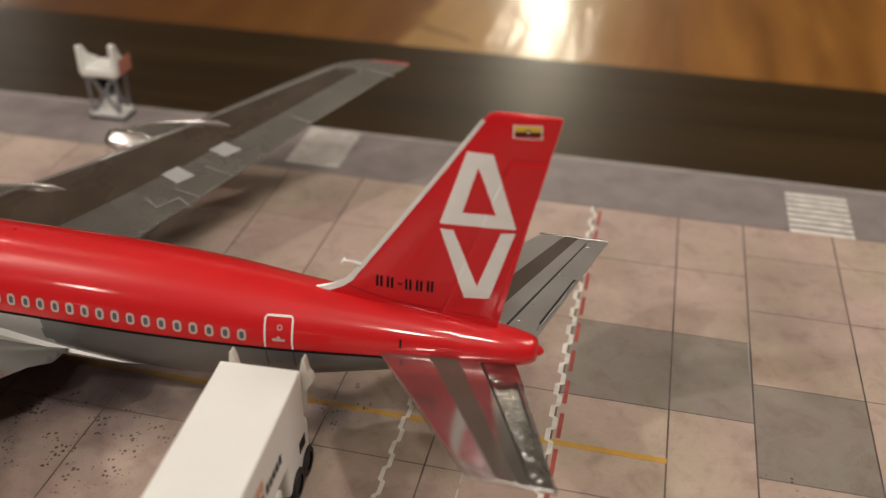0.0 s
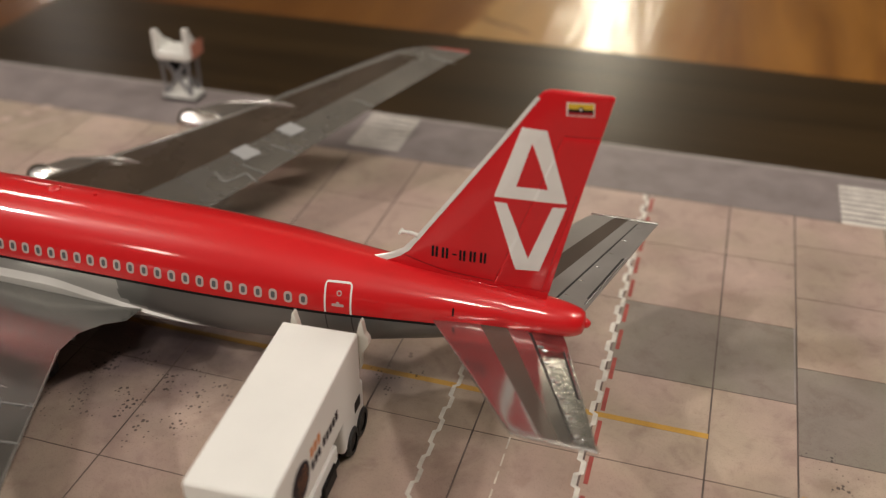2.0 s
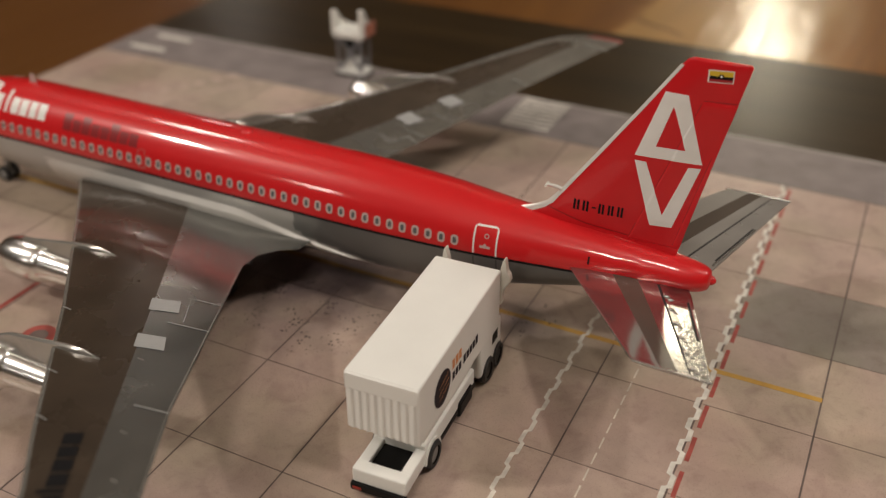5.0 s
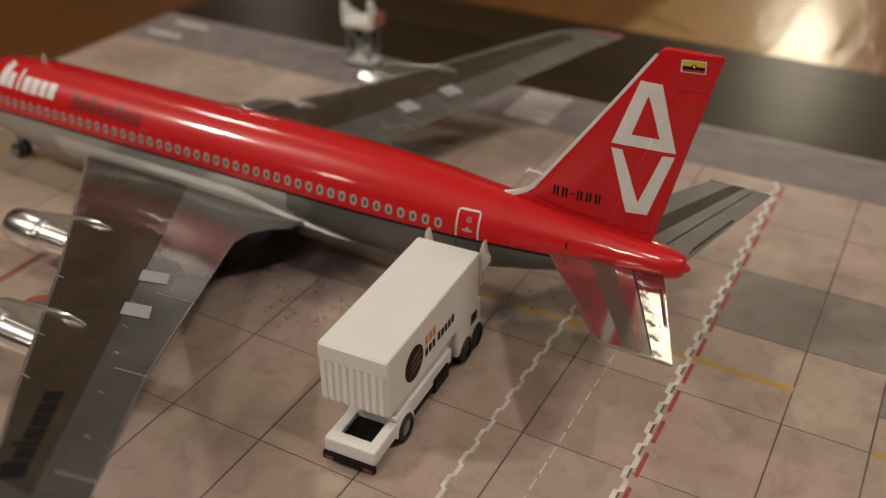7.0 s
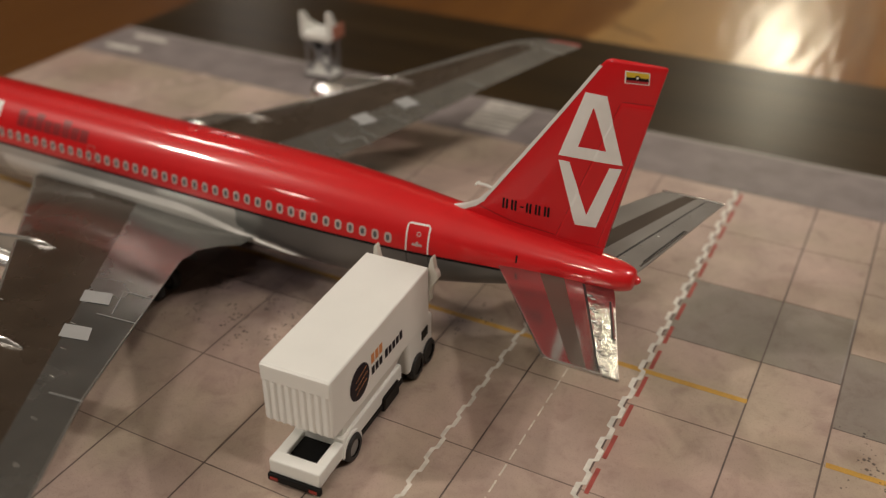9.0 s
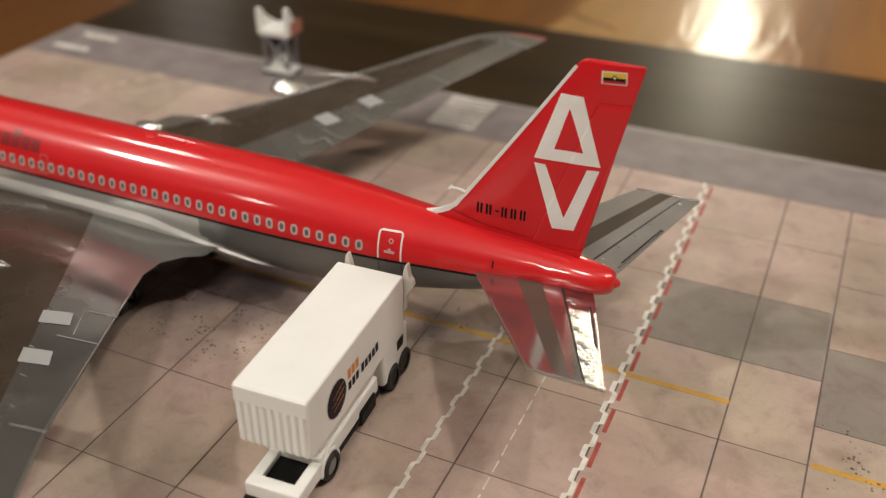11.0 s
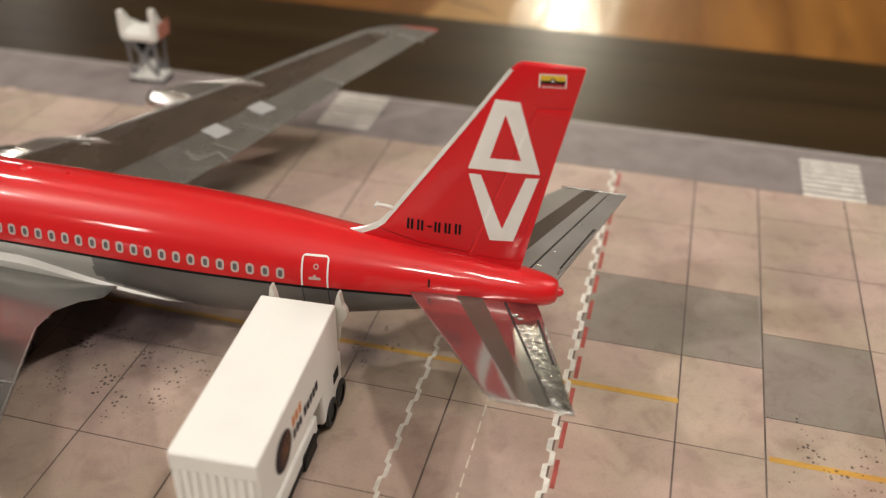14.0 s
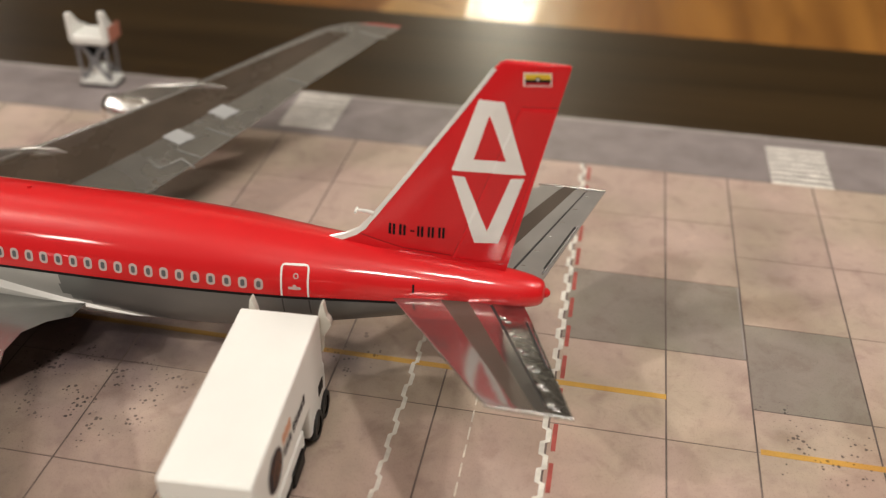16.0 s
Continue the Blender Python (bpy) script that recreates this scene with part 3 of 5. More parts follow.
def section(x):
    if x <= SECTIONS[0][0]:
        return SECTIONS[0][1:]
    n = len(SECTIONS)
    for i in range(n - 1):
        a, b = SECTIONS[i], SECTIONS[i + 1]
        if x <= b[0]:
            s = (x - a[0]) / (b[0] - a[0])
            before, after = SECTIONS[max(i - 1, 0)], SECTIONS[min(i + 2, n - 1)]
            out = []
            for k in (1, 2, 3, 4):
                ma = (b[k] - before[k]) / (b[0] - before[0]) * (b[0] - a[0]) if i else b[k] - a[k]
                mb = (after[k] - a[k]) / (after[0] - a[0]) * (b[0] - a[0])
                if (b[k] - a[k]) == 0:
                    ma = mb = 0
                out.append((2 * s ** 3 - 3 * s ** 2 + 1) * a[k] + (s ** 3 - 2 * s ** 2 + s) * ma + (-2 * s ** 3 + 3 * s ** 2) * b[k] + (s ** 3 - s ** 2) * mb)
            return tuple(out)
    return SECTIONS[-1][1:]


def skin(x, z, side, off=0.0):
    """A point of the fuselage's skin at x and height z."""
    zc, hw, up, down = section(x)
    hh = up if z > zc else down
    s = max(-0.995, min(0.995, (z - zc) / hh))
    c = math.sqrt(1 - s * s)
    n = Vector((0, c / hw, s / hh)).normalized()
    return (x, side * (hw * c + off * n.y), zc + hh * s + off * n.z)


SPLIT = [(-208, 17.6), (-200, 18.3), (-185, 19.2), (-165, 19.45), (-60, 19.6), (-45, 19.5), (-25, 19.8), (-20, 18.6), (-14, 17.0), (0, 10.0)]


def stations(a, b, n):
    return [a + (b - a) * i / (n - 1) for i in range(n)]


XS = sorted({round(v, 2) for v in [s[0] for s in SECTIONS] + stations(-207.5, -165, 26) + stations(-165, -92, 26) + stations(-91.5, -65, 54) + stations(-65, -10, 32) + stations(-10, -0.4, 16)})


def shell(upper, count=40):
    verts, faces = [], []
    for x in XS:
        zc, hw, top, low = section(x)
        dz = lerp_table(SPLIT, x) - zc
        s = max(-0.999, min(0.999, dz / (top if dz > 0 else low)))
        a0 = math.asin(s)
        a1 = math.pi - a0
        for k in range(count + 1):
            a = a0 + (a1 - a0) * k / count if upper else a1 + (2 * math.pi + a0 - a1) * k / count
            verts.append((x, -hw * math.cos(a), zc + (top if math.sin(a) > 0 else low) * math.sin(a)))
    m = count + 1
    for i in range(len(XS) - 1):
        for k in range(count):
            faces.append((i * m + k, (i + 1) * m + k, (i + 1) * m + k + 1, i * m + k + 1))
    if upper:
        faces.append(tuple(range((len(XS) - 1) * m, len(XS) * m)))
    slots = None
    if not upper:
        # faces forward of a slanted line take the paler grey
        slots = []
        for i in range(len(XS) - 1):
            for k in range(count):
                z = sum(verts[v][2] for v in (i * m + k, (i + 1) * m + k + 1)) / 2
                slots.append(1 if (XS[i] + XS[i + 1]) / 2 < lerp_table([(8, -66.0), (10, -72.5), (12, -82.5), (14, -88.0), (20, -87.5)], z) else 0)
    bm = bm_from(verts, faces, slots)
    bmesh.ops.recalc_face_normals(bm, faces=list(bm.faces))
    return bm


fuselage = air("fuselage", shell(True), RED, label="glossy red upper fuselage")
air("belly", shell(False, 30), [BELLY, BELLY_PALE], label="silver-grey belly, paler forward of a slanted line")
for side in (-1, 1):
    xs = [x for x in XS if -204 < x < -23]
    verts, faces = [], []
    for x in xs:
        z = lerp_table(SPLIT, x)
        for dz in (0.08, -0.22, -0.5):
            verts.append(skin(x, z + dz, side, 0.05))
    for i in range(len(xs) - 1):
        for k in (0, 1):
            faces.append((3 * i + k, 3 * i + k + 1, 3 * i + k + 4, 3 * i + k + 3))
    air("cheat_line", bm_from(verts, faces), BLACK, label="thin black cheat line")


def split_sides(pts, longest=0.8):
    """Breaks long straight sides, so that they can follow a curved skin."""
    out = []
    for (xa, za), (xb, zb) in zip(pts, pts[1:] + pts[:1]):
        k = max(1, int(math.hypot(xb - xa, zb - za) / longest))
        out += [(xa + (xb - xa) * i / k, za + (zb - za) * i / k) for i in range(k)]
    return out


def rounded(cx, cz, w, h, r, n=4):
    pts = []
    for k, (sx, sz) in enumerate(((1, 1), (-1, 1), (-1, -1), (1, -1))):
        for i in range(n + 1):
            a = math.pi / 2 * (k + i / n)
            pts.append((cx + sx * (w / 2 - r) + r * math.cos(a), cz + sz * (h / 2 - r) + r * math.sin(a)))
    return pts


def skin_disc(cx, cz, w, h, r, side, off):
    pts = rounded(cx, cz, w, h, r, 3)
    verts = [skin(cx, cz, side, off)] + [skin(x, z, side, off) for x, z in pts]
    return bm_from(verts, [(0, i + 1, (i + 1) % len(pts) + 1) for i in range(len(pts))])


def skin_ring(cx, cz, w, h, r, t, side, off):
    a = rounded(cx, cz, w, h, r, 4)
    pairs = split_sides(a)
    n = len(pairs)
    inner = [(cx + (x - cx) * (w - 2 * t) / w, cz + (z - cz) * (h - 2 * t) / h) for x, z in pairs]
    verts = [skin(x, z, side, off) for x, z in pairs] + [skin(x, z, side, off) for x, z in inner]
    return bm_from(verts, [(i, (i + 1) % n, n + (i + 1) % n, n + i) for i in range(n)])


def door_frame(cx, w, top, low, r, t, side, off):
    """A door's outline, open at its foot, on the fuselage's skin."""
    outer = [(-w / 2, low)] + [(-w / 2 + r - r * math.cos(a), top - r + r * math.sin(a)) for a in stations(0, math.pi / 2, 6)]
    outer += [(w / 2 - r + r * math.cos(a), top - r + r * math.sin(a)) for a in stations(math.pi / 2, 0, 6)] + [(w / 2, low)]
    path = []
    for (xa, za), (xb, zb) in zip(outer, outer[1:]):
        k = max(1, int(math.hypot(xb - xa, zb - za) / 0.5))
        path += [(xa + (xb - xa) * i / k, za + (zb - za) * i / k) for i in range(k)]
    path.append(outer[-1])
    verts = []
    for x, z in path:
        verts.append(skin(cx + x, z, side, off))
        verts.append(skin(cx + x * (1 - 2 * t / w), min(z, top - t) if z > top - t else z, side, off))
    return bm_from(verts, [(2 * i, 2 * i + 1, 2 * i + 3, 2 * i + 2) for i in range(len(path) - 1)])


for side in (-1, 1):
    for k in range(46):
        x = -50.1 - 2.82 * k
        wz = lerp_table([(-80, 22.25), (-66, 22.05), (-50, 21.6)], x)
        window = air("window", skin_disc(x, wz, 1.56, 2.2, 0.64, side, 0.04), WINDOW_FRAME, fuselage)
        part("pane", turned(skin_disc(x, wz, 0.74, 1.28, 0.32, side, 0.07), P0), GLASS_GREY, fuselage)
    air("door_outline", door_frame(-43.8, 5.0, 25.45, lerp_table(SPLIT, -43.8) + 0.1, 0.8, 0.34, side, 0.09), WHITE, fuselage, "thin white outline of a cabin door")
    for sx in (-1, 1):
        x = -43.8 + sx * 2.35
        air("door_seam", patch([(x - 0.13, 15.4), (x + 0.13, 15.4), (x + 0.13, 19.1), (x - 0.13, 19.1)], 1, 8, lambda u, v: skin(u, v, side, 0.06)), SEAM, fuselage, "thin dark seam of a cabin door")
    air("door_window", skin_ring(-43.6, 23.5, 0.95, 1.0, 0.46, 0.2, side, 0.06), WINDOW_FRAME, fuselage)
    air("door_handle", skin_disc(-43.8, 21.3, 2.2, 0.55, 0.2, side, 0.06), WINDOW_FRAME, fuselage)
    air("door_handle", skin_disc(-43.8, 21.5, 0.6, 1.0, 0.25, side, 0.07), WINDOW_FRAME, fuselage)
    air("vent_mark", skin_disc(-23.4, 22.6, 0.35, 1.5, 0.15, side, 0.05), BLACK, fuselage)
    air("door_outline", skin_ring(-128.3, 22.6, 2.2, 4.2, 0.5, 0.18, side, 0.05), EXIT_LINE, fuselage, "pale outline of an emergency exit")
    # airline title as plain white blocks, country name as plain dark blocks
    for k, (w, h) in enumerate(((2.9, 4.3), (2.3, 3.1), (0.9, 4.1), (2.5, 3.1), (2.5, 3.1), (2.3, 3.1), (2.5, 3.1))):
        x = -177.5 + k * 2.95 + (0.4 if k > 2 else 0.6)
        air("title_block", patch([(x - w / 2, 25.5), (x + w / 2, 25.5), (x + w / 2, 25.5 + h), (x - w / 2, 25.5 + h)], 3, 6, lambda u, v: skin(u, v, side, 0.05)), WHITE, fuselage, "plain white title block")
    for k in range(8):
        x = -151.0 + k * 2.85
        h = 3.4 if k in (0, 2, 5) else 2.5
        air("name_block", patch([(x - 1.25, 24.7), (x + 1.25, 24.7), (x + 1.25, 24.7 + h), (x - 1.25, 24.7 + h)], 2, 5, lambda u, v: skin(u, v, side, 0.05)), DIM_RED, fuselage, "plain dark red name block")
air("beacon", lathe([(0, 1.5), (0.4, 1.3), (0.75, 0.8), (0.9, 0.01)], "z", 16, (-104.7, 0, 30.35)), RED, fuselage)
air("antenna", bm_from([(-169.6, -0.2, 30.3), (-167.4, -0.2, 30.3), (-167.8, -0.1, 32.9), (-168.8, -0.1, 32.9), (-169.6, 0.2, 30.3), (-167.4, 0.2, 30.3), (-167.8, 0.1, 32.9), (-168.8, 0.1, 32.9)],
    [(0, 1, 2, 3), (7, 6, 5, 4), (1, 5, 6, 2), (0, 3, 7, 4), (3, 2, 6, 7)], smooth=False), WINDOW_FRAME, fuselage)
air("antenna", tube([(-95.6, 0, 30.3), (-95.6, 0, 31.0)], 0.4, 8), RED, fuselage)

# ---- the fin ----
FIN_LE = [(23.5, -48.0), (25.6, -45.0), (26.9, -42.4), (28.0, -39.4), (29.2, -36.2), (30.6, -33.8), (33.6, -31.3), (42.2, -25.3), (53.0, -17.9), (61.9, -12.0), (63.0, -11.1), (63.4, -10.2)]
FIN_TE = [(23.5, -8.6), (30.6, -7.3), (46.3, -4.1), (63.0, -0.5), (63.4, -0.8)]


def fin_half(z):
    return lerp_table([(23.5, 2.1), (40, 1.55), (62, 0.95), (63.2, 0.75), (63.4, 0.3)], z)


def foil(u):
    """Half thickness along a chord, 1 at its thickest."""
    return min(1.0, 1.35 * math.sqrt(max(u, 0)) * (1 - 0.3 * u)) * (1 - 0.78 * max(0, u - 0.35) / 0.65)


def step(v, width):
    return max(0.0, min(1.0, v / width))


def rudder_edge(z):
    return -17.4 + (z - 27.2) * 9.9 / 28.9


def tab_edge(z):
    return -9.2 + (z - 27.0) * 4.6 / 19.2


def rudder_relief(x, z):
    """How far the rudder and its tab stand proud of the fin."""
    rudder = step(x - rudder_edge(z), 0.22) * step(56.1 - z, 0.22) * step(z - 26.6, 0.22)
    tab = step(x - tab_edge(z), 0.2) * step(46.3 - z, 0.2) * step(z - 27.0, 0.2)
    return 0.14 * rudder + 0.14 * tab


def fin_skin(x, z, side, off=0.0):
    a, b = lerp_table(FIN_LE, z), lerp_table(FIN_TE, z)
    u = max(0, min(1, (x - a) / (b - a)))
    nose = 0.35 + 0.65 * min(1.0, max(0.0, (z - 26) / 6))
    return (x, side * (fin_half(z) * foil(u) * nose + (off + rudder_relief(x, z) if off > 0 else 0.0)), z)


def fin_shell(u0, u1, zs, n, grow=0.0):
    verts, faces = [], []
    us = [u0 + (u1 - u0) * (i / n) ** 1.3 for i in range(n + 1)]
    m = 2 * (n + 1)
    for z in zs:
        a, b = lerp_table(FIN_LE, z), lerp_table(FIN_TE, z)
        for side, seq in ((-1, us), (1, us[::-1])):
            for u in seq:
                x = a + (b - a) * u
                p = fin_skin(x, z, side, grow)
                verts.append((p[0] - (grow if u == 0 else 0), p[1], p[2]))
    for j in range(len(zs) - 1):
        for k in range(m):
            faces.append((j * m + k, j * m + (k + 1) % m, (j + 1) * m + (k + 1) % m, (j + 1) * m + k))
    top = (len(zs) - 1) * m
    for k in range(n):
        faces.append((top + k, top + k + 1, top + m - 2 - k, top + m - 1 - k))
    bm = bm_from(verts, faces)
    bmesh.ops.remove_doubles(bm, verts=list(bm.verts), dist=1e-6)
    bmesh.ops.recalc_face_normals(bm, faces=list(bm.faces))
    return bm


FIN_ZS = [23.5, 25, 26, 26.9, 27.5, 28.0, 28.6, 29.2, 29.9, 30.6, 32, 33.6, 36, 39, 42.2, 46.3, 50, 53, 57, 60, 61.9, 62.6, 63.0, 63.25, 63.4]
fin = air("fin", fin_shell(0.0, 1.0, FIN_ZS, 22), FIN_RED, label="glossy red swept tail fin")


def fin_strip(name, mat_, fn, width, label="", off=0.05, sides=(-1, 1)):
    """A thin line on the fin through a list of (x, z)."""
    for side in sides:
        for (xa, za), (xb, zb) in zip(fn, fn[1:]):
            way = Vector((xb - xa, zb - za)).normalized()
            n = Vector((-way.y, way.x)) * width / 2
            air(name, patch([(xa + n.x, za + n.y), (xb + n.x, zb + n.y), (xb - n.x, zb - n.y), (xa - n.x, za - n.y)], 10, 1, lambda u, v: fin_skin(u, v, side, off)), mat_, fin, label)


# bright leading edge with its fillet
LE_ZS = [z for z in FIN_ZS if 26.5 < z < 62.5]
verts, faces = [], []
for z in LE_ZS:
    a = lerp_table(FIN_LE, z)
    w = lerp_table([(26.5, 4.5), (28, 2.8), (29.5, 1.6), (31, 0.9), (34, 0.62), (62, 0.45)], z)
    for side, f in ((-1, 1.0), (-1, 0.6), (-1, 0.3), (-1, 0.08), (0, 0), (1, 0.08), (1, 0.3), (1, 0.6), (1, 1.0)):
        p = fin_skin(a + w * f, z, side, 0.08) if side else (a - 0.25, 0, z)
        verts.append(p)
for j in range(len(LE_ZS) - 1):
    for k in range(8):
        faces.append((j * 9 + k, j * 9 + k + 1, j * 9 + k + 10, j * 9 + k + 9))
air("leading_edge", bm_from(verts, faces), SILVER_EDGE, fin, "bright silver leading edge")
air("probe", tube([(-31.3, 0, 33.6), (-32.6, 0, 33.9), (-34.6, 0, 33.9)], [0.42, 0.38, 0.3], 8), SILVER_EDGE, fin, "small silver probe")
air("probe", tube([(-34.4, -0.8, 33.9), (-34.4, 0.8, 33.9)], 0.24, 8), SILVER_EDGE, fin, "small silver probe")
fin_strip("panel_line", RED_LINE, [(-34, 29.7), (-26, 27.9), (-17.8, 27.3)], 0.2)


def rudder_panel(side, lead, z0, z1, cuts):
    """A raised control surface from its leading line to the fin's trailing edge, with sloped rims."""
    zs = [z0, z0 + 0.11, z0 + 0.24] + stations(z0 + 0.6, z1 - 0.6, 26) + [z1 - 0.24, z1 - 0.11, z1]
    verts, faces = [], []
    for z in zs:
        x0, x1 = lead(z), lerp_table(FIN_TE, z) + 0.05
        for c in cuts:
            x = x0 + c if c < 1.0 else x0 + 0.6 + (x1 - x0 - 0.6) * (c - 1.0)
            y = fin_skin(x, z, side, 0.012)[1]
            verts.append((x, y, z))
    n = len(cuts)
    for j in range(len(zs) - 1):
        for i in range(n - 1):
            faces.append((j * n + i, j * n + i + 1, (j + 1) * n + i + 1, (j + 1) * n + i))
    bm = bm_from(verts, faces)
    bmesh.ops.recalc_face_normals(bm, faces=list(bm.faces))
    return bm


for side in (-1, 1):
    rudder = air("rudder", rudder_panel(side, rudder_edge, 26.6, 56.2, [0.0, 0.11, 0.22, 0.45] + stations(1.0, 2.0, 40)), FIN_RED, fin, "raised red rudder panel")
    fin_strip("hinge_gap", RED_LINE, [(rudder_edge(27.0) - 0.12, 27.0), (rudder_edge(55.8) - 0.12, 55.8)], 0.09, off=0.02, sides=(side,))
    fin_strip("hinge_gap", RED_LINE, [(rudder_edge(56.3), 56.3), (-1.9, 56.5)], 0.12, off=0.02, sides=(side,))
    fin_strip("hinge_gap", RED_LINE, [(tab_edge(46.2) - 0.1, 46.2), (tab_edge(27.2) - 0.1, 27.2)], 0.09, off=0.02, sides=(side,))
for side in (-1, 1):
    for x, z in ((-16.8, 28.9), (-8.6, 29.2), (-5.4, 46.8), (-13.3, 38.5), (-8.2, 54.0)):
        p = fin_skin(x, z, side, 0.0)
        air("hinge_bump", lathe([(0, 0.28), (0.12, 0.24), (0.2, 0.01)], "y", 8, (p[0], p[1] - (0.05 if side > 0 else 0.15), p[2])), RED, fin)


def fin_quad(name, corners, mat_, label, off=0.06, n=36, m=36):
    for side in (-1, 1):
        air(name, patch(corners, n, m, lambda u, v: fin_skin(u, v, side, off)), mat_, fin, label)


EMBLEM = "white angular emblem stroke"
fin_quad("emblem_stroke", [(-18.0, 44.2), (-14.1, 56.8), (-12.25, 54.6), (-14.45, 46.55)], WHITE, EMBLEM)
fin_quad("emblem_stroke", [(-14.1, 56.8), (-10.1, 56.9), (-9.3, 46.7), (-12.25, 54.6)], WHITE, EMBLEM)
fin_quad("emblem_stroke", [(-10.1, 56.9), (-6.1, 44.5), (-9.3, 46.7), (-9.35, 46.8)], WHITE, EMBLEM)
fin_quad("emblem_stroke", [(-18.0, 44.2), (-14.45, 46.55), (-9.3, 46.7), (-6.1, 44.5)], WHITE, EMBLEM)
fin_quad("emblem_stroke", [(-17.9, 43.3), (-15.8, 43.3), (-11.8, 33.3), (-13.8, 30.7)], WHITE, EMBLEM)
fin_quad("emblem_stroke", [(-11.8, 33.3), (-8.4, 43.6), (-6.2, 43.8), (-9.8, 31.0)], WHITE, EMBLEM)
fin_quad("emblem_stroke", [(-13.8, 30.7), (-11.8, 33.3), (-9.8, 31.0), (-11.8, 30.85)], WHITE, EMBLEM)
# flag
fin_quad("flag_border", [(-7.4, 59.75), (-3.2, 59.95), (-3.3, 62.15), (-7.5, 61.95)], WHITE, "tiny tricolour flag print", 0.05, 4, 3)
fin_quad("flag_yellow", [(-7.2, 60.9), (-3.4, 61.1), (-3.45, 61.98), (-7.3, 61.78)], FLAG_YELLOW, "", 0.08, 4, 2)
fin_quad("flag_blue", [(-7.2, 60.35), (-3.4, 60.55), (-3.4, 61.1), (-7.2, 60.9)], BLACK, "", 0.08, 4, 2)
fin_quad("flag_red", [(-7.2, 59.9), (-3.4, 60.1), (-3.4, 60.55), (-7.2, 60.35)], FLAG_RED, "", 0.08, 4, 2)
for r, ink, off in ((0.43, BLACK, 0.1), (0.2, WHITE, 0.12)):
    for side in (-1, 1):
        ring = [fin_skin(-5.3 + r * math.cos(math.pi * k / 7), 60.98 + r * math.sin(math.pi * k / 7), side, off) for k in range(14)]
        air("flag_emblem", bm_from(ring, [tuple(range(14))]), ink, fin)
# registration as plain bars
for k, w in enumerate((1.45, 1.45, 0.8, 1.35, 1.35, 1.35)):
    x = -28.6 + (0, 1.85, 3.75, 5.0, 6.8, 8.6)[k]
    lift = 0.045 * (x + 28.6)
    z0, z1 = (30.55, 32.75) if k != 2 else (31.5, 31.85)
    for d0, d1 in ((0.0, 0.3), (0.5, 0.8)) if k != 2 else ((0.0, 1.0),):
        a, b = x + w * d0, x + w * d1
        fin_quad("registration_bar", [(a, z0 + lift), (b, z0 + lift), (b + 0.1, z1 + lift), (a + 0.1, z1 + lift)], BLACK, "plain black registration bar", 0.06, 2, 3)

# ---- wings ----
LE = [(5, -154.0), (9, -150.0), (14, -145.0), (29, -131.0), (56, -106.5), (87, -80.5), (96.5, -72.0)]
TE = [(5, -84.6), (12.7, -84.4), (15.5, -87.5), (20, -89.6), (26, -88.9), (43, -81.0), (73, -67.0), (96.5, -53.4)]
TIP = [(2.5, -69.0, -51.2), (4.7, -64.5, -50.0), (5.8, -59.5, -50.2)]
WING_LE, WING_TE, WING_YS = {}, {}, {}
for side, more in ((-1, 6.0), (1, 0.0)):
    # the near wing reaches a little further out than the far one
    dx = 0.75 * more
    WING_LE[side] = LE + ([(96.5 + more, -72.0 + dx)] if more else []) + [(96.5 + more + y, x + dx) for y, x, _ in TIP]
    WING_TE[side] = TE + ([(96.5 + more, -53.4 + 0.58 * more)] if more else []) + [(96.5 + more + y, x + 0.58 * more) for y, _, x in TIP]
    WING_YS[side] = [5, 7, 9, 11, 12.7, 15.5, 18, 20, 23, 26, 29, 35, 43, 50, 56, 65, 73, 80, 87, 92, 96.5] + ([96.5 + more] if more else []) + [96.5 + more + y for y in (2.5, 3.8, 4.7, 5.4, 5.8)]


def wing_plane(y, droop=0.0):
    return 11.5 + 0.149 * y - droop * math.sin(math.pi * max(0, min(1, (y - 5) / 97)))


def wing_split(y, side):
    a, b = lerp_table(WING_LE[side], y), lerp_table(WING_TE[side], y)
    return max(a + 0.3 * (b - a) * 0.4, min(b - 1.0, -110.7 + 0.62 * (y - 18.3)))


def wing_thick(y, side):
    a, b = lerp_table(WING_LE[side], y), lerp_table(WING_TE[side], y)
    return (b - a) * lerp_table([(5, 0.085), (40, 0.085), (90, 0.075), (max(WING_YS[side]) - 1.1, 0.05), (max(WING_YS[side]), 0.02)], y)


def wing_top(x, y, off=0.0, droop=0.0, side=1):
    a, b = lerp_table(WING_LE[side], y), lerp_table(WING_TE[side], y)
    u = max(0.0, min(1.0, (x - a) / (b - a)))
    t = wing_thick(y, side)
    f = min(1.0, 1.5 * math.sqrt(u) * (1 - 0.32 * u)) * (1 - 0.92 * max(0, u - 0.3) / 0.7)
    return wing_plane(y, droop) + t * (0.42 * f - 0.2) + off


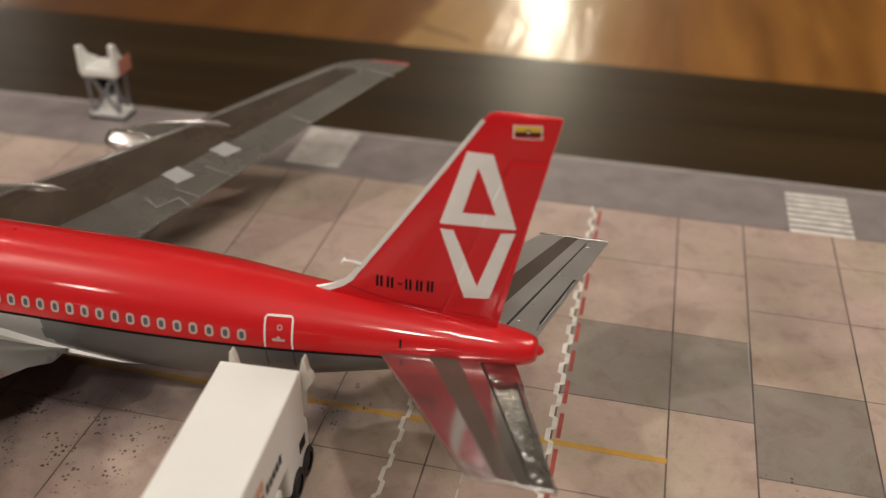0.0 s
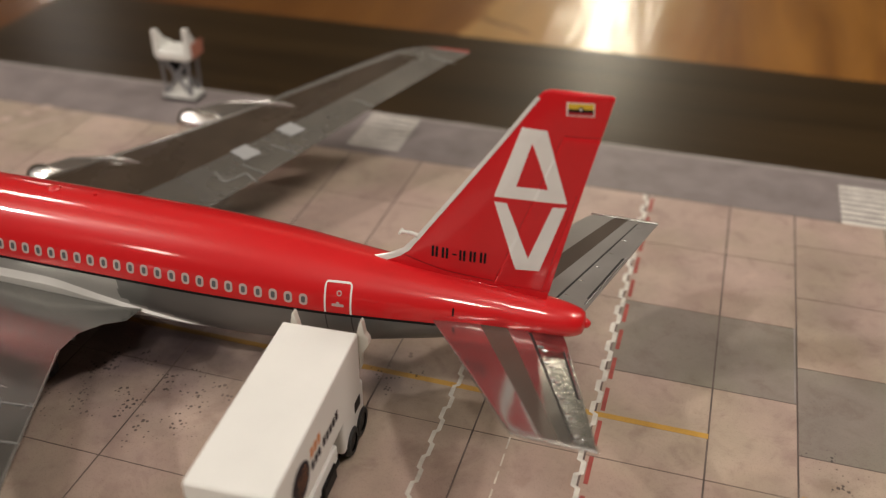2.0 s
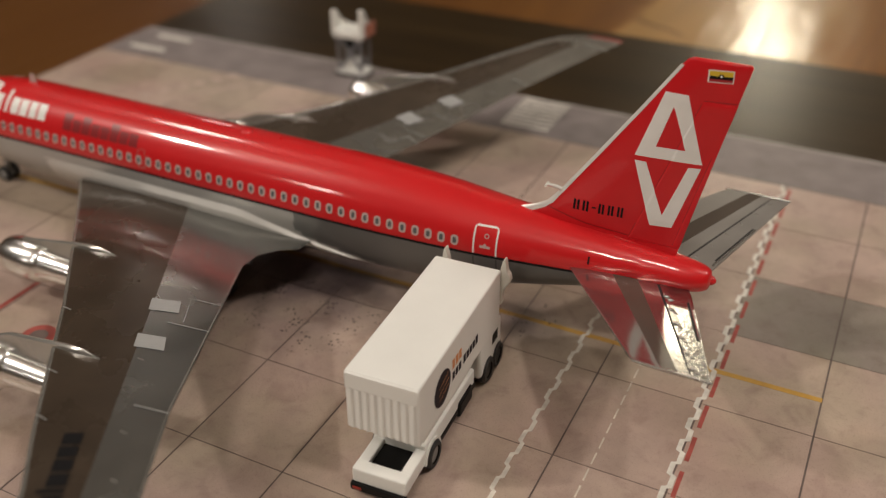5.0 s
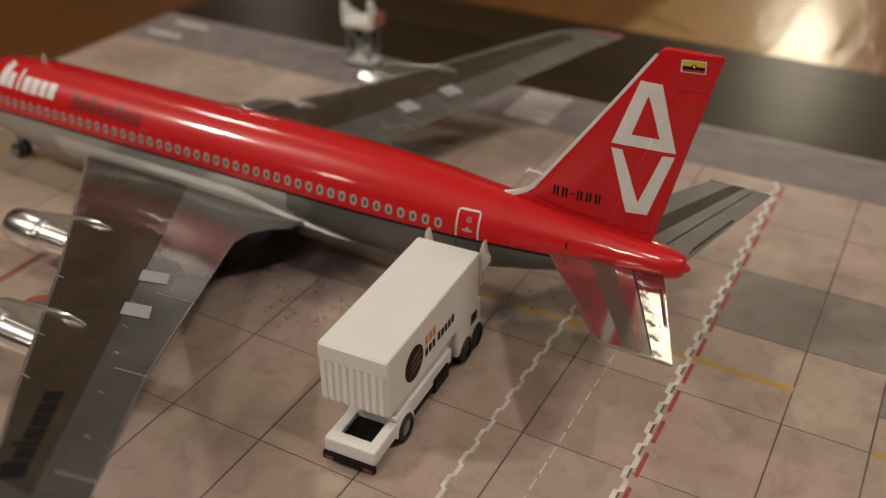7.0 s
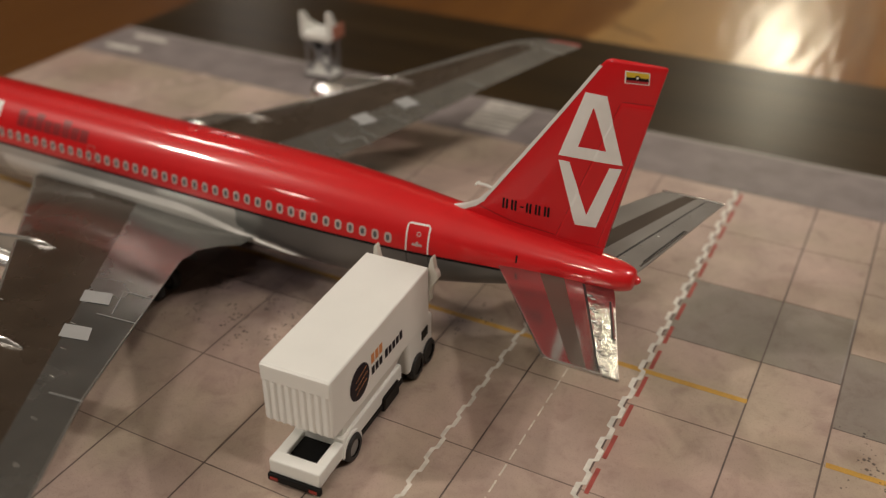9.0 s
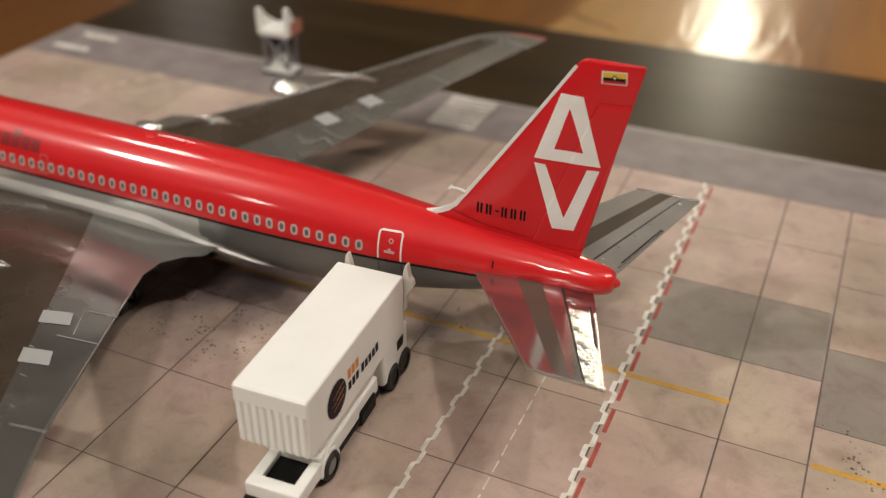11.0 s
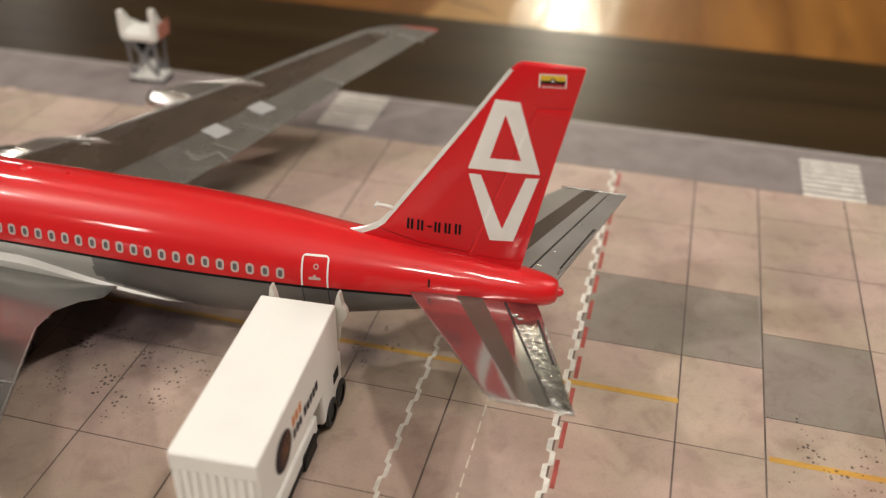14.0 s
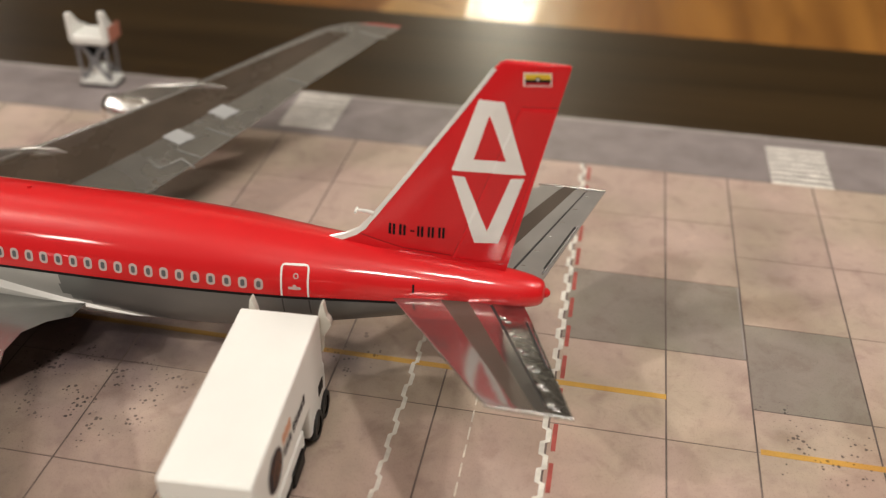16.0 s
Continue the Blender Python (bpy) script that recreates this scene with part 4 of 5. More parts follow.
def wing_shell(side, droop):
    verts, faces, slots = [], [], []
    lead, dark, pale = 3, 7, 9
    m = 0
    ys = WING_YS[side]
    for y in ys:
        a, b, s = lerp_table(WING_LE[side], y), lerp_table(WING_TE[side], y), wing_split(y, side)
        edge = a + (min(lerp_table([(40, 2.0), (70, 2.8), (97, 3.8)], y), 0.2 * (b - a)) if side > 0 else min(0.9, 0.05 * (b - a)))
        xs = [a + (edge - a) * (i / lead) ** 2 for i in range(lead)] + [edge + (s - edge) * i / dark for i in range(dark)] + [s + (b - s) * i / pale for i in range(pale + 1)]
        ring = [(x, side * y, wing_top(x, y, 0, droop, side)) for x in xs]
        t = wing_thick(y, side)
        under = []
        for x in xs[-2:0:-1]:
            u = (x - a) / (b - a)
            f = min(1.0, 1.5 * math.sqrt(u) * (1 - 0.32 * u)) * (1 - 0.92 * max(0, u - 0.3) / 0.7)
            under.append((x, side * y, wing_plane(y, droop) - t * (0.2 + 0.55 * f) - 0.15))
        ring += under
        m = len(ring)
        verts += ring
    top = lead + dark + pale
    for j in range(len(ys) - 1):
        for k in range(m):
            q = (j * m + k, j * m + (k + 1) % m, (j + 1) * m + (k + 1) % m, (j + 1) * m + k)
            faces.append(q if side < 0 else q[::-1])
            last = max(ys)
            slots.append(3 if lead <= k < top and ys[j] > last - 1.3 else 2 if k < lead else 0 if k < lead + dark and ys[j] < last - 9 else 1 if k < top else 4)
    faces.append(tuple((len(ys) - 1) * m + k for k in range(m)))
    slots.append(3)
    bm = bm_from(verts, faces, slots)
    bmesh.ops.recalc_face_normals(bm, faces=list(bm.faces))
    return bm


WING_UNDER = material("wing_underside_grey", (0.14, 0.14, 0.135), 0.4, metal=0.2, vary=0.08, scale=90)
WING_RED = material("wing_tip_red", (0.38, 0.11, 0.095), 0.3, metal=0.2)
wings = {}
for side in (-1, 1):
    droop = 1.6 if side > 0 else 0.0
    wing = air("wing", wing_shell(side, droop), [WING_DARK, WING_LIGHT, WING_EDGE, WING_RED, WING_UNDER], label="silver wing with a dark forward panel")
    wings[side] = wing

    def on_wing(x, y, off=0.06):
        return (x, side * y, wing_top(x, y, 0, droop, side) + off)

    def wing_quad(name, c, mat_, n=8, m=8, label="", off=0.13):
        air(name, patch(c, n, m, lambda u, v: on_wing(u, v, off)), mat_, wing, label)

    def wing_line(name, pts, width, mat_, off=0.13):
        for (xa, ya), (xb, yb) in zip(pts, pts[1:]):
            way = Vector((xb - xa, yb - ya)).normalized()
            n = Vector((-way.y, way.x)) * width / 2
            wing_quad(name, [(xa + n.x, ya + n.y), (xb + n.x, yb + n.y), (xb - n.x, yb - n.y), (xa - n.x, ya - n.y)], mat_, 6, 1, off=off)

    wing_quad("white_panel", [(-93.5, 46.9), (-88.5, 44.9), (-85.9, 48.6), (-91.1, 50.6)], PANEL_WHITE, label="small white wing panel")
    wing_quad("white_panel", [(-86.8, 58.0), (-82.0, 56.4), (-79.4, 60.0), (-84.4, 61.7)], PANEL_WHITE, label="small white wing panel")
    wing_line("panel_line", [(-72.5, 74.6), (-66.8, 73.4)], 0.35, LINE_GREY)
    if side > 0:
        wing_line("panel_line", [(-93.2, 38.7), (-89.4, 36.2), (-86.1, 40.5), (-81.9, 38.0)], 0.4, LINE_GREY)
    else:
        wing_line("panel_line", [(-83.2, 50.6), (-87.6, 43.2)], 0.22, LINE_GREY)
    wing_line("panel_line", [(-88.3, 43.1), (-81.6, 41.8)], 0.3, LINE_GREY)
    wing_line("panel_line", [(-85.3, 52.2), (-77.5, 50.6)], 0.3, LINE_GREY)
    wing_line("panel_line", [(-59.8, 97.4), (-52.2, 95.6)], 0.35, LINE_GREY)
    for x, y in ((-81.0, 64.0), (-76.0, 71.0), (-69.3, 80.5), (-62.5, 89.5), (-90.0, 39.0), (-86.2, 57.0)):
        p = on_wing(x, y, -0.03)
        air("hinge_fairing", lathe([(-0.8, 0.02), (-0.4, 0.09), (0, 0.13), (0.5, 0.09), (1.0, 0.02)], "x", 8, p), WING_EDGE, wing)
    wing_line("trailing_edge", [(lerp_table(WING_TE[side], y) - 0.25, y) for y in (26, 34, 43, 53, 63, 73, 84, 96)], 0.3, WING_EDGE)
    for y in (27.5, 57.4, 73.7, 83.7):
        x = lerp_table(WING_LE[side], y)
        wing_line("leading_mark", [(x + 0.3, y - 0.1), (x + 2.8, y + 0.3)], 0.28, LINE_GREY)
    # airline title on the wing as plain black blocks
    if side < 0:
        along, up, run = (0.556, 0.831), (-0.831, 0.556), 0.0
        for w, h in ((2.7, 2.7), (2.5, 2.7), (2.7, 2.7), (2.7, 2.7), (0.9, 3.6), (2.7, 2.7), (3.4, 3.7)):
            x, y = -73.4 + run * along[0], 83.7 + run * along[1]
            c = [(x, y), (x + w * along[0], y + w * along[1])]
            c += [(c[1][0] + h * up[0], c[1][1] + h * up[1]), (x + h * up[0], y + h * up[1])]
            wing_quad("title_block", c, BLACK, 3, 3, "plain black title block")
            run += w + 0.45



def nacelle(side, x0, y, zc, length, radius, le_x, tip_x):
    """An engine pod with its intake, pylon and the pointed fairing on the wing."""
    r = radius
    prof = [(1.2, r * 0.62), (0.15, r * 0.78), (0, r * 0.86), (0.3, r * 0.95), (1.5, r * 1.04), (4, r * 1.1), (length * 0.36, r * 1.1), (length * 0.4, r * 1.02), (length * 0.42, r * 0.9),
            (length * 0.7, r * 0.82), (length * 0.92, r * 0.62), (length, r * 0.5), (length - 0.8, r * 0.42)]
    pod = air("engine_pod", lathe(prof, "x", 28, (x0, side * y, zc)), CHROME, wings[side], "polished metal engine pod")
    air("intake", lathe([(1.6, r * 0.7), (1.2, 0.01)], "x", 20, (x0, side * y, zc)), SLOT, pod)
    air("spinner", lathe([(0.3, 0.01), (0.7, r * 0.2), (1.3, r * 0.26)], "x", 14, (x0, side * y, zc)), CHROME, pod)
    air("tail_pipe", lathe([(length - 0.6, 0.01), (length - 0.5, r * 0.42)], "x", 16, (x0, side * y, zc)), SLOT, pod)
    zt = wing_top(le_x + 3, y, 0, 1.6 if side > 0 else 0.0, side)
    pts = [(x0 + length * 0.2, zc + r * 0.95, zc + r * 1.3), (x0 + length * 0.45, zc + r * 0.7, zt - 1.2 + 0.3), (le_x, zc + r * 0.5, zt + 0.5), (le_x + 4, zt - 3.5, zt + 1.1), (tip_x - 3, zt - 2.5, zt + 1.3), (tip_x, zt - 1, zt + 0.6)]
    verts, faces = [], []
    for i, (x, lo, hi) in enumerate(pts):
        h = (0.4, 0.55, 0.65, 0.65, 0.4, 0.05)[i]
        for dy, z in ((-h, lo), (-h, (lo + hi) / 2), (-h * 0.8, hi - 0.25), (0, hi), (h * 0.8, hi - 0.25), (h, (lo + hi) / 2), (h, lo)):
            verts.append((x, side * y + dy, z))
    for i in range(len(pts) - 1):
        for k in range(6):
            faces.append((i * 7 + k, i * 7 + k + 1, i * 7 + k + 8, i * 7 + k + 7))
    faces.append(tuple(range(7)))
    bm = bm_from(verts, faces)
    bmesh.ops.recalc_face_normals(bm, faces=list(bm.faces))
    air("pylon", bm, WING_EDGE, wings[side], "bright pylon with a pointed fairing")


for side in (-1, 1):
    nacelle(side, -143.0, 37.2, 9.6 if side < 0 else 7.2, 27.0, 4.0 if side < 0 else 3.5, -123.2, -111.5)
    nacelle(side, -118.5, 67.8, 12.8 if side < 0 else 12.0, 27.0, 4.0 if side < 0 else 3.5, -96.5, -85.8)

# wing root fairing
for side in (-1, 1):
    verts, faces = [], []
    xs = stations(-160, -72, 26)
    for i, x in enumerate(xs):
        s = i / (len(xs) - 1)
        bulge = math.sin(math.pi * s) ** 0.6
        for k in range(7):
            v = k / 6
            z = 8.3 + v * (8.0 - 7.8 * max(0.0, (s - 0.66) / 0.34))
            base = skin(x, z, side, 0.0)[1]
            out = (0.12 + 1.3 * bulge * math.sin(math.pi * min(1, 0.15 + 0.85 * (1 - v)))) * (1 if v < 0.99 else 0.0)
            verts.append((x, base + side * out * (0 if i in (0, len(xs) - 1) else 1), z))
    for i in range(len(xs) - 1):
        for k in range(6):
            faces.append((i * 7 + k, i * 7 + k + 1, i * 7 + k + 8, i * 7 + k + 7))
    bm = bm_from(verts, faces)
    bmesh.ops.recalc_face_normals(bm, faces=list(bm.faces))
    air("root_fairing", bm, FAIRING, label="pale grey wing root fairing")

# ---- tailplanes ----
STAB_LE = [(2.5, -29.2), (5.5, -27.0), (31.2, -8.0), (32.3, -6.6), (32.6, -5.6)]
STAB_TE = [(2.5, -4.6), (5.5, -3.4), (31.2, 5.4), (32.3, 5.9), (32.6, 5.8)]
STAB_YS = [2.5, 4, 5.5, 9, 13, 17, 21, 25, 28, 31.2, 31.9, 32.3, 32.6]


def stab_plane(y, u, chord):
    """The tailplane rises outwards, and its elevator hangs down a little."""
    return 20.1 + 0.123 * y - 0.03 * chord * max(0.0, u - 0.745)


def stab_top(x, y, off=0.0):
    a, b = lerp_table(STAB_LE, y), lerp_table(STAB_TE, y)
    u = max(0.0, min(1.0, (x - a) / (b - a)))
    return stab_plane(y, u, b - a) + (b - a) * 0.028 * (foil(u) - 0.5) + off


STAB_SHIFT = {-1: 0.0, 1: 1.3}


def stab_shell(side, u0, u1, cuts, n):
    verts, faces, slots = [], [], []
    sh = STAB_SHIFT[side]
    us = sorted({round(u0 + (u1 - u0) * i / n, 4) for i in range(n + 1)} | set(cuts) | ({0.01, 0.03} if u0 == 0 else set()))
    m = 0
    for y in STAB_YS:
        a, b = lerp_table(STAB_LE, y), lerp_table(STAB_TE, y)
        ring = [(sh + a + (b - a) * u, side * y, stab_top(a + (b - a) * u, y)) for u in us]
        ring += [(sh + a + (b - a) * u, side * y, stab_plane(y, u, b - a) - (b - a) * 0.035 * (foil(u) * 0.8 + 0.35) - 0.06) for u in us[::-1]]
        m = len(ring)
        verts += ring
    for j in range(len(STAB_YS) - 1):
        for k in range(m):
            faces.append((j * m + k, j * m + (k + 1) % m, (j + 1) * m + (k + 1) % m, (j + 1) * m + k))
            u = (us[k] + us[k + 1]) / 2 if k < len(us) - 1 else 0
            slots.append(1 if k < len(us) - 1 and cuts and cuts[0] < u < cuts[1] else 0)
    faces.append(tuple((len(STAB_YS) - 1) * m + k for k in range(m)))
    slots.append(0)
    bm = bm_from(verts, faces, slots)
    bmesh.ops.recalc_face_normals(bm, faces=list(bm.faces))
    return bm


for side in (-1, 1):
    stab = air("tailplane", stab_shell(side, 0.0, 0.735, (0.37, 0.58), 16), [STAB if side < 0 else STAB_FAR, STAB_DARK], label="polished silver tailplane with a dark stripe")
    elevator = air("elevator", stab_shell(side, 0.758, 1.0, (), 6), [ELEVATOR if side < 0 else STAB_FAR], stab, "crinkled bright metal elevator" if side < 0 else "plain silver elevator")
    for k in range(6):
        y = 8.0 + 4.4 * k
        a, b = lerp_table(STAB_LE, y), lerp_table(STAB_TE, y)
        x = a + (b - a) * 0.75
        for dx, dy, r in ((0.6, 0.0, 0.46), (1.5, 0.8, 0.36)) if side < 0 else ((0.6, 0.0, 0.13),):
            air("hinge", lathe([(-0.55, 0.02), (-0.3, r * 0.8), (0.1, r), (0.5, r * 0.75), (0.85, 0.05)], "x", 10, (STAB_SHIFT[side] + x + dx, side * (y + dy), stab_top(x + dx, y + dy) - 0.1)), HINGE, elevator)
    air("tip_edge", tube([(STAB_SHIFT[side] + x, side * 32.35, 20.1 + 0.123 * 32.3 - 0.05) for x in (-7.2, -3.0, 1.5, 5.9)], [0.16, 0.22, 0.22, 0.16], 10), HINGE, stab, "thin bright tip edge")
    pts = [(8.0, -2.9), (20.5, 1.6)]
    verts = []
    for y, x in pts:
        for dx in (-0.22, 0.22):
            verts.append((STAB_SHIFT[side] + x - 0.6 + dx, side * y, stab_top(x - 0.6 + dx, y) + 0.08))
    air("tab_slot", bm_from(verts, [(0, 1, 3, 2)]), SLOT, elevator)
    for d, r in ((0.34, 0.2),):
        air("tab_rim", tube([(STAB_SHIFT[side] + x - 0.6 + d, side * y, stab_top(x - 0.6 + d, y) + 0.02) for y, x in ((6.5, -3.45), (12.0, -1.5), (20.5, 1.6))], r, 8), HINGE, elevator)
    verts, faces = [], []
    for j, y in enumerate(STAB_YS[1:10]):
        a, b = lerp_table(STAB_LE, y), lerp_table(STAB_TE, y)
        verts += [(STAB_SHIFT[side] + a + (b - a) * u, side * y, stab_top(a + (b - a) * u, y) - 0.15) for u in (0.725, 0.77)]
    for j in range(8):
        faces.append((2 * j, 2 * j + 1, 2 * j + 3, 2 * j + 2))
    air("hinge_slot", bm_from(verts, faces), SLOT, stab)

# ---- landing gear ----
def wheel(x, y, z, r, w, parent):
    tyre = air("wheel", lathe([(-w / 2, r * 0.55), (-w / 2, r * 0.85), (-w * 0.3, r), (w * 0.3, r), (w / 2, r * 0.85), (w / 2, r * 0.55)], "y", 22, (x, y, z)), RUBBER, parent, "small black wheel")
    part("hub", turned(lathe([(-w * 0.42, 0.01), (-w * 0.42, r * 0.55), (w * 0.42, r * 0.55), (w * 0.42, 0.01)], "y", 16, (x, y, z)), P0), HUB, parent)
    return tyre


for side in (-1, 1):
    gy = side * 21.2
    gear = air("main_gear", tube([(-105, gy, 13.5), (-104.4, gy, 3.2)], [1.0, 0.8], 12), HUB, label="main landing gear leg")
    air("bogie_beam", tube([(-108.2, gy, 2.75), (-100.4, gy, 2.75)], 0.6, 8), HUB, gear)
    air("drag_strut", tube([(-104.5, gy, 5.0), (-111.0, side * 17.0, 12.8)], 0.45, 8), HUB, gear)
    for dx in (-3.6, 3.6):
        for dy in (-2.6, 2.6):
            wheel(-104.2 + dx, gy + dy, 2.75, 2.75, 2.3, gear)
    air("gear_door", box(-111, -98, side * 12.0 - 0.3, side * 12.0 + 0.3, 4.2, 11.5, 0.2), BELLY, gear)
gear = air("nose_gear", tube([(-186, 0, 11), (-186, 0, 2.2)], 0.7, 10), HUB, label="nose landing gear leg")
for dy in (-1.4, 1.4):
    wheel(-186, dy, 2.1, 2.1, 1.4, gear)

# ---- the catering truck ----
truck = thing("catering_truck", (-42.55, -34.3, 0), 3.1, label="white toy catering truck with a raised box body beside the tail", category="toy truck")


def tpart(name, bm, mat_, parent=None, label=""):
    return part(name, bm, mat_, parent if parent is not None else truck, label)


cargo = tpart("cargo_box", box(-6.65, 6.65, -18.6, 18.6, 10.6, 22.65, 0.35, 3), TRUCK_WHITE, label="plain white cargo box")
tpart("rear_header", box(-6.55, 6.55, -18.85, -18.4, 19.3, 22.4, 0.15), TRUCK_WHITE, cargo)
for k in range(9):
    x = -5.6 + 1.4 * k
    tpart("shutter_rib", tube([(x, -18.25, 10.9), (x, -18.25, 19.2)], 0.6, 12), TRUCK_WHITE, cargo)
tpart("front_platform", box(-6.3, 6.3, 18.6, 21.6, 14.6, 15.3, 0.15), EAR_WHITE, cargo)
for sx, ex, ez in ((-1, 1.6, -0.3), (1, 0.5, 0.0)):
    face_shape = [(5.6, 14.4), (6.2, 14.4), (6.45, 17.6), (7.9, 20.2), (7.7, 21.2), (7.15, 22.0), (6.8, 24.3), (6.55, 24.65), (6.3, 24.4), (5.85, 22.6), (5.6, 21.0)]
    n = len(face_shape)
    verts = [(sx * x, y, z) for y in (19.0, 20.4) for x, z in face_shape]
    bm = bm_from(verts, [tuple(range(n)), tuple(range(2 * n - 1, n - 1, -1))] + [(k, (k + 1) % n, n + (k + 1) % n, n + k) for k in range(n)], smooth=False)
    bmesh.ops.recalc_face_normals(bm, faces=list(bm.faces))
    bmesh.ops.bevel(bm, geom=list(bm.edges), offset=0.12 * MM, segments=2, profile=0.5, affect="EDGES")
    tpart("platform_rail", turned(bm, Matrix.Translation((ex * MM, 0, ez * MM))), EAR_WHITE, cargo, "cream plastic platform rail")
# emblem and title on both sides, as plain shapes
for sx in (-1, 1):
    face = 6.65 * sx

    def on_side(name, pts, mat_, off, label=""):
        bm = bm_from([(face + sx * off, y, z) for y, z in pts], [tuple(range(len(pts)))], smooth=False)
        tpart(name, bm, mat_, cargo, label)

    cy, cz, r = -9.3, 15.9, 3.45
    on_side("emblem_disc", [(cy + r * math.cos(a), cz + r * math.sin(a)) for a in [2 * math.pi * k / 28 for k in range(28)]], NAVY, 0.04, "dark round emblem with orange stripes")
    for k in range(3):
        h = -1.3 + 1.3 * k
        half = math.sqrt(max(0, 2.75 ** 2 - h * h))
        on_side("emblem_stripe", [(cy + 0.1 - 0.6 * half, cz + h - 0.72), (cy + 0.1 - 0.6 * half, cz + h - 0.6), (cy + 1.0 * half, cz + h + 0.55), (cy + 1.0 * half, cz + h + 0.33)], ORANGE, 0.07)
    for k in range(3):
        y0 = -5.1 + 1.5 * k
        on_side("title_block", [(y0, 16.6), (y0 + 1.15, 16.6), (y0 + 1.15, 18.6), (y0, 18.6)], ORANGE, 0.05, "plain orange title block")
    for k in range(8):
        y0 = -5.1 + 1.45 * k + (0.7 if k > 2 else 0)
        on_side("title_block", [(y0, 14.2), (y0 + 1.1, 14.2), (y0 + 1.1, 15.9 if k not in (3, 7) else 16.1), (y0, 15.9 if k not in (3, 7) else 16.1)], NAVY, 0.05, "plain dark title block")

LOW = 0.8
chassis = tpart("chassis", join(box(LOW - 3.6, LOW + 3.6, -21.5, 20.5, 1.6, 3.2, 0.2), box(LOW - 4.85, LOW + 4.85, -8.6, 9.0, 1.7, 3.2, 0.3)), TRUCK_BLACK, label="black underframe")
bed = tpart("lower_body", join(box(LOW - 4.9, LOW - 2.9, -20.4, -12.5, 2.6, 5.55, 0.3), box(LOW + 2.9, LOW + 4.9, -20.4, -12.5, 2.6, 5.55, 0.3), box(LOW - 4.95, LOW + 4.95, -22.5, -20.0, 2.55, 5.6, 0.35), box(LOW - 4.8, LOW + 4.8, -14.2, 8.5, 3.0, 6.4, 0.35)), TRUCK_WHITE, label="white lower body with an open rear bay")
tpart("bay_floor", box(LOW - 3.0, LOW + 3.0, -20.02, -13.9, 2.4, 4.5), TRUCK_BLACK, bed, "black open bay")
tpart("bumper", box(LOW - 5.1, LOW + 5.1, -23.1, -22.1, 1.2, 2.7, 0.2), TRUCK_BLACK, bed)
for sx in (-1, 1):
    tpart("tail_lamp", box(LOW + sx * 3.8 - 0.8, LOW + sx * 3.8 + 0.8, -23.25, -22.9, 1.6, 2.2, 0.1), RED_LAMP, bed, "red tail lamp")
    tpart("side_skirt", bm_from([(sx * 4.7, -13, 5.6), (sx * 4.7, 6, 5.6), (sx * 6.3, 8.5, 10.6), (sx * 6.3, -15, 10.6), (sx * 3.6, -13, 5.6), (sx * 3.6, 6, 5.6), (sx * 3.6, 8.5, 10.6), (sx * 3.6, -15, 10.6)],
                                [(0, 1, 2, 3), (7, 6, 5, 4), (0, 3, 7, 4), (1, 5, 6, 2)], smooth=False), TRUCK_WHITE, bed)
    arch = []
    for k in range(13):
        a = math.pi * k / 12
        arch.append((a, -11.6 - 3.3 * math.cos(a), 2.6 + 3.4 * math.sin(a)))
    verts, faces = [], []
    for a, yy, zz in arch:
        for x in (3.4, 5.2):
            verts.append((LOW + sx * x, yy, zz))
            verts.append((LOW + sx * x, -11.6 - 2.7 * math.cos(a), 2.6 + 2.8 * math.sin(a)))
    for k in range(12):
        i = 4 * k
        faces += [(i, i + 4, i + 6, i + 2), (i + 2, i + 6, i + 7, i + 3), (i + 1, i + 3, i + 7, i + 5)]
    bm = bm_from(verts, faces)
    bmesh.ops.recalc_face_normals(bm, faces=list(bm.faces))
    tpart("wheel_arch", bm, TRUCK_WHITE, bed)
cab = tpart("cab", box(LOW - 5.6, LOW + 5.6, 9.5, 20.8, 2.8, 11.2, 0.8, 3), TRUCK_WHITE, label="white driver's cab under the box")
tpart("windscreen", box(-4.8, 4.8, 20.6, 20.9, 6.6, 10.2, 0.1), TRUCK_BLACK, cab)
for sx in (-1, 1):
    tpart("side_window", box(LOW + sx * 5.62 - 0.06, LOW + sx * 5.62 + 0.06, 15.6, 18.4, 7.2, 9.4, 0.04), TRUCK_BLACK, cab)
    tpart("fuel_tank", box(LOW + sx * 4.3 - 1.0, LOW + sx * 4.3 + 1.0, 0.2, 6.6, 1.0, 4.4, 0.5), TRUCK_BLACK, chassis)


def truck_wheel(x, y, r):
    w = 2.0
    tyre = tpart("wheel", lathe([(-w / 2, r * 0.6), (-w / 2, r * 0.88), (-w * 0.3, r), (w * 0.3, r), (w / 2, r * 0.88), (w / 2, r * 0.6)], "x", 24, (x, y, r)), RUBBER, label="black truck wheel")
    tpart("rim", lathe([(-w * 0.4, 0.01), (-w * 0.4, r * 0.35), (-w * 0.36, r * 0.6), (w * 0.36, r * 0.6), (w * 0.4, r * 0.35), (w * 0.4, 0.01)], "x", 18, (x, y, r)), HUB if y < 0 else RUBBER, tyre, "grey rim" if y < 0 else "black rim")


for sx in (-1, 1):
    for y in (-11.6, 5.6 + 7.8, 18.6):
        truck_wheel(LOW + sx * (4.6 if y < 0 else 5.0), y, 2.75)

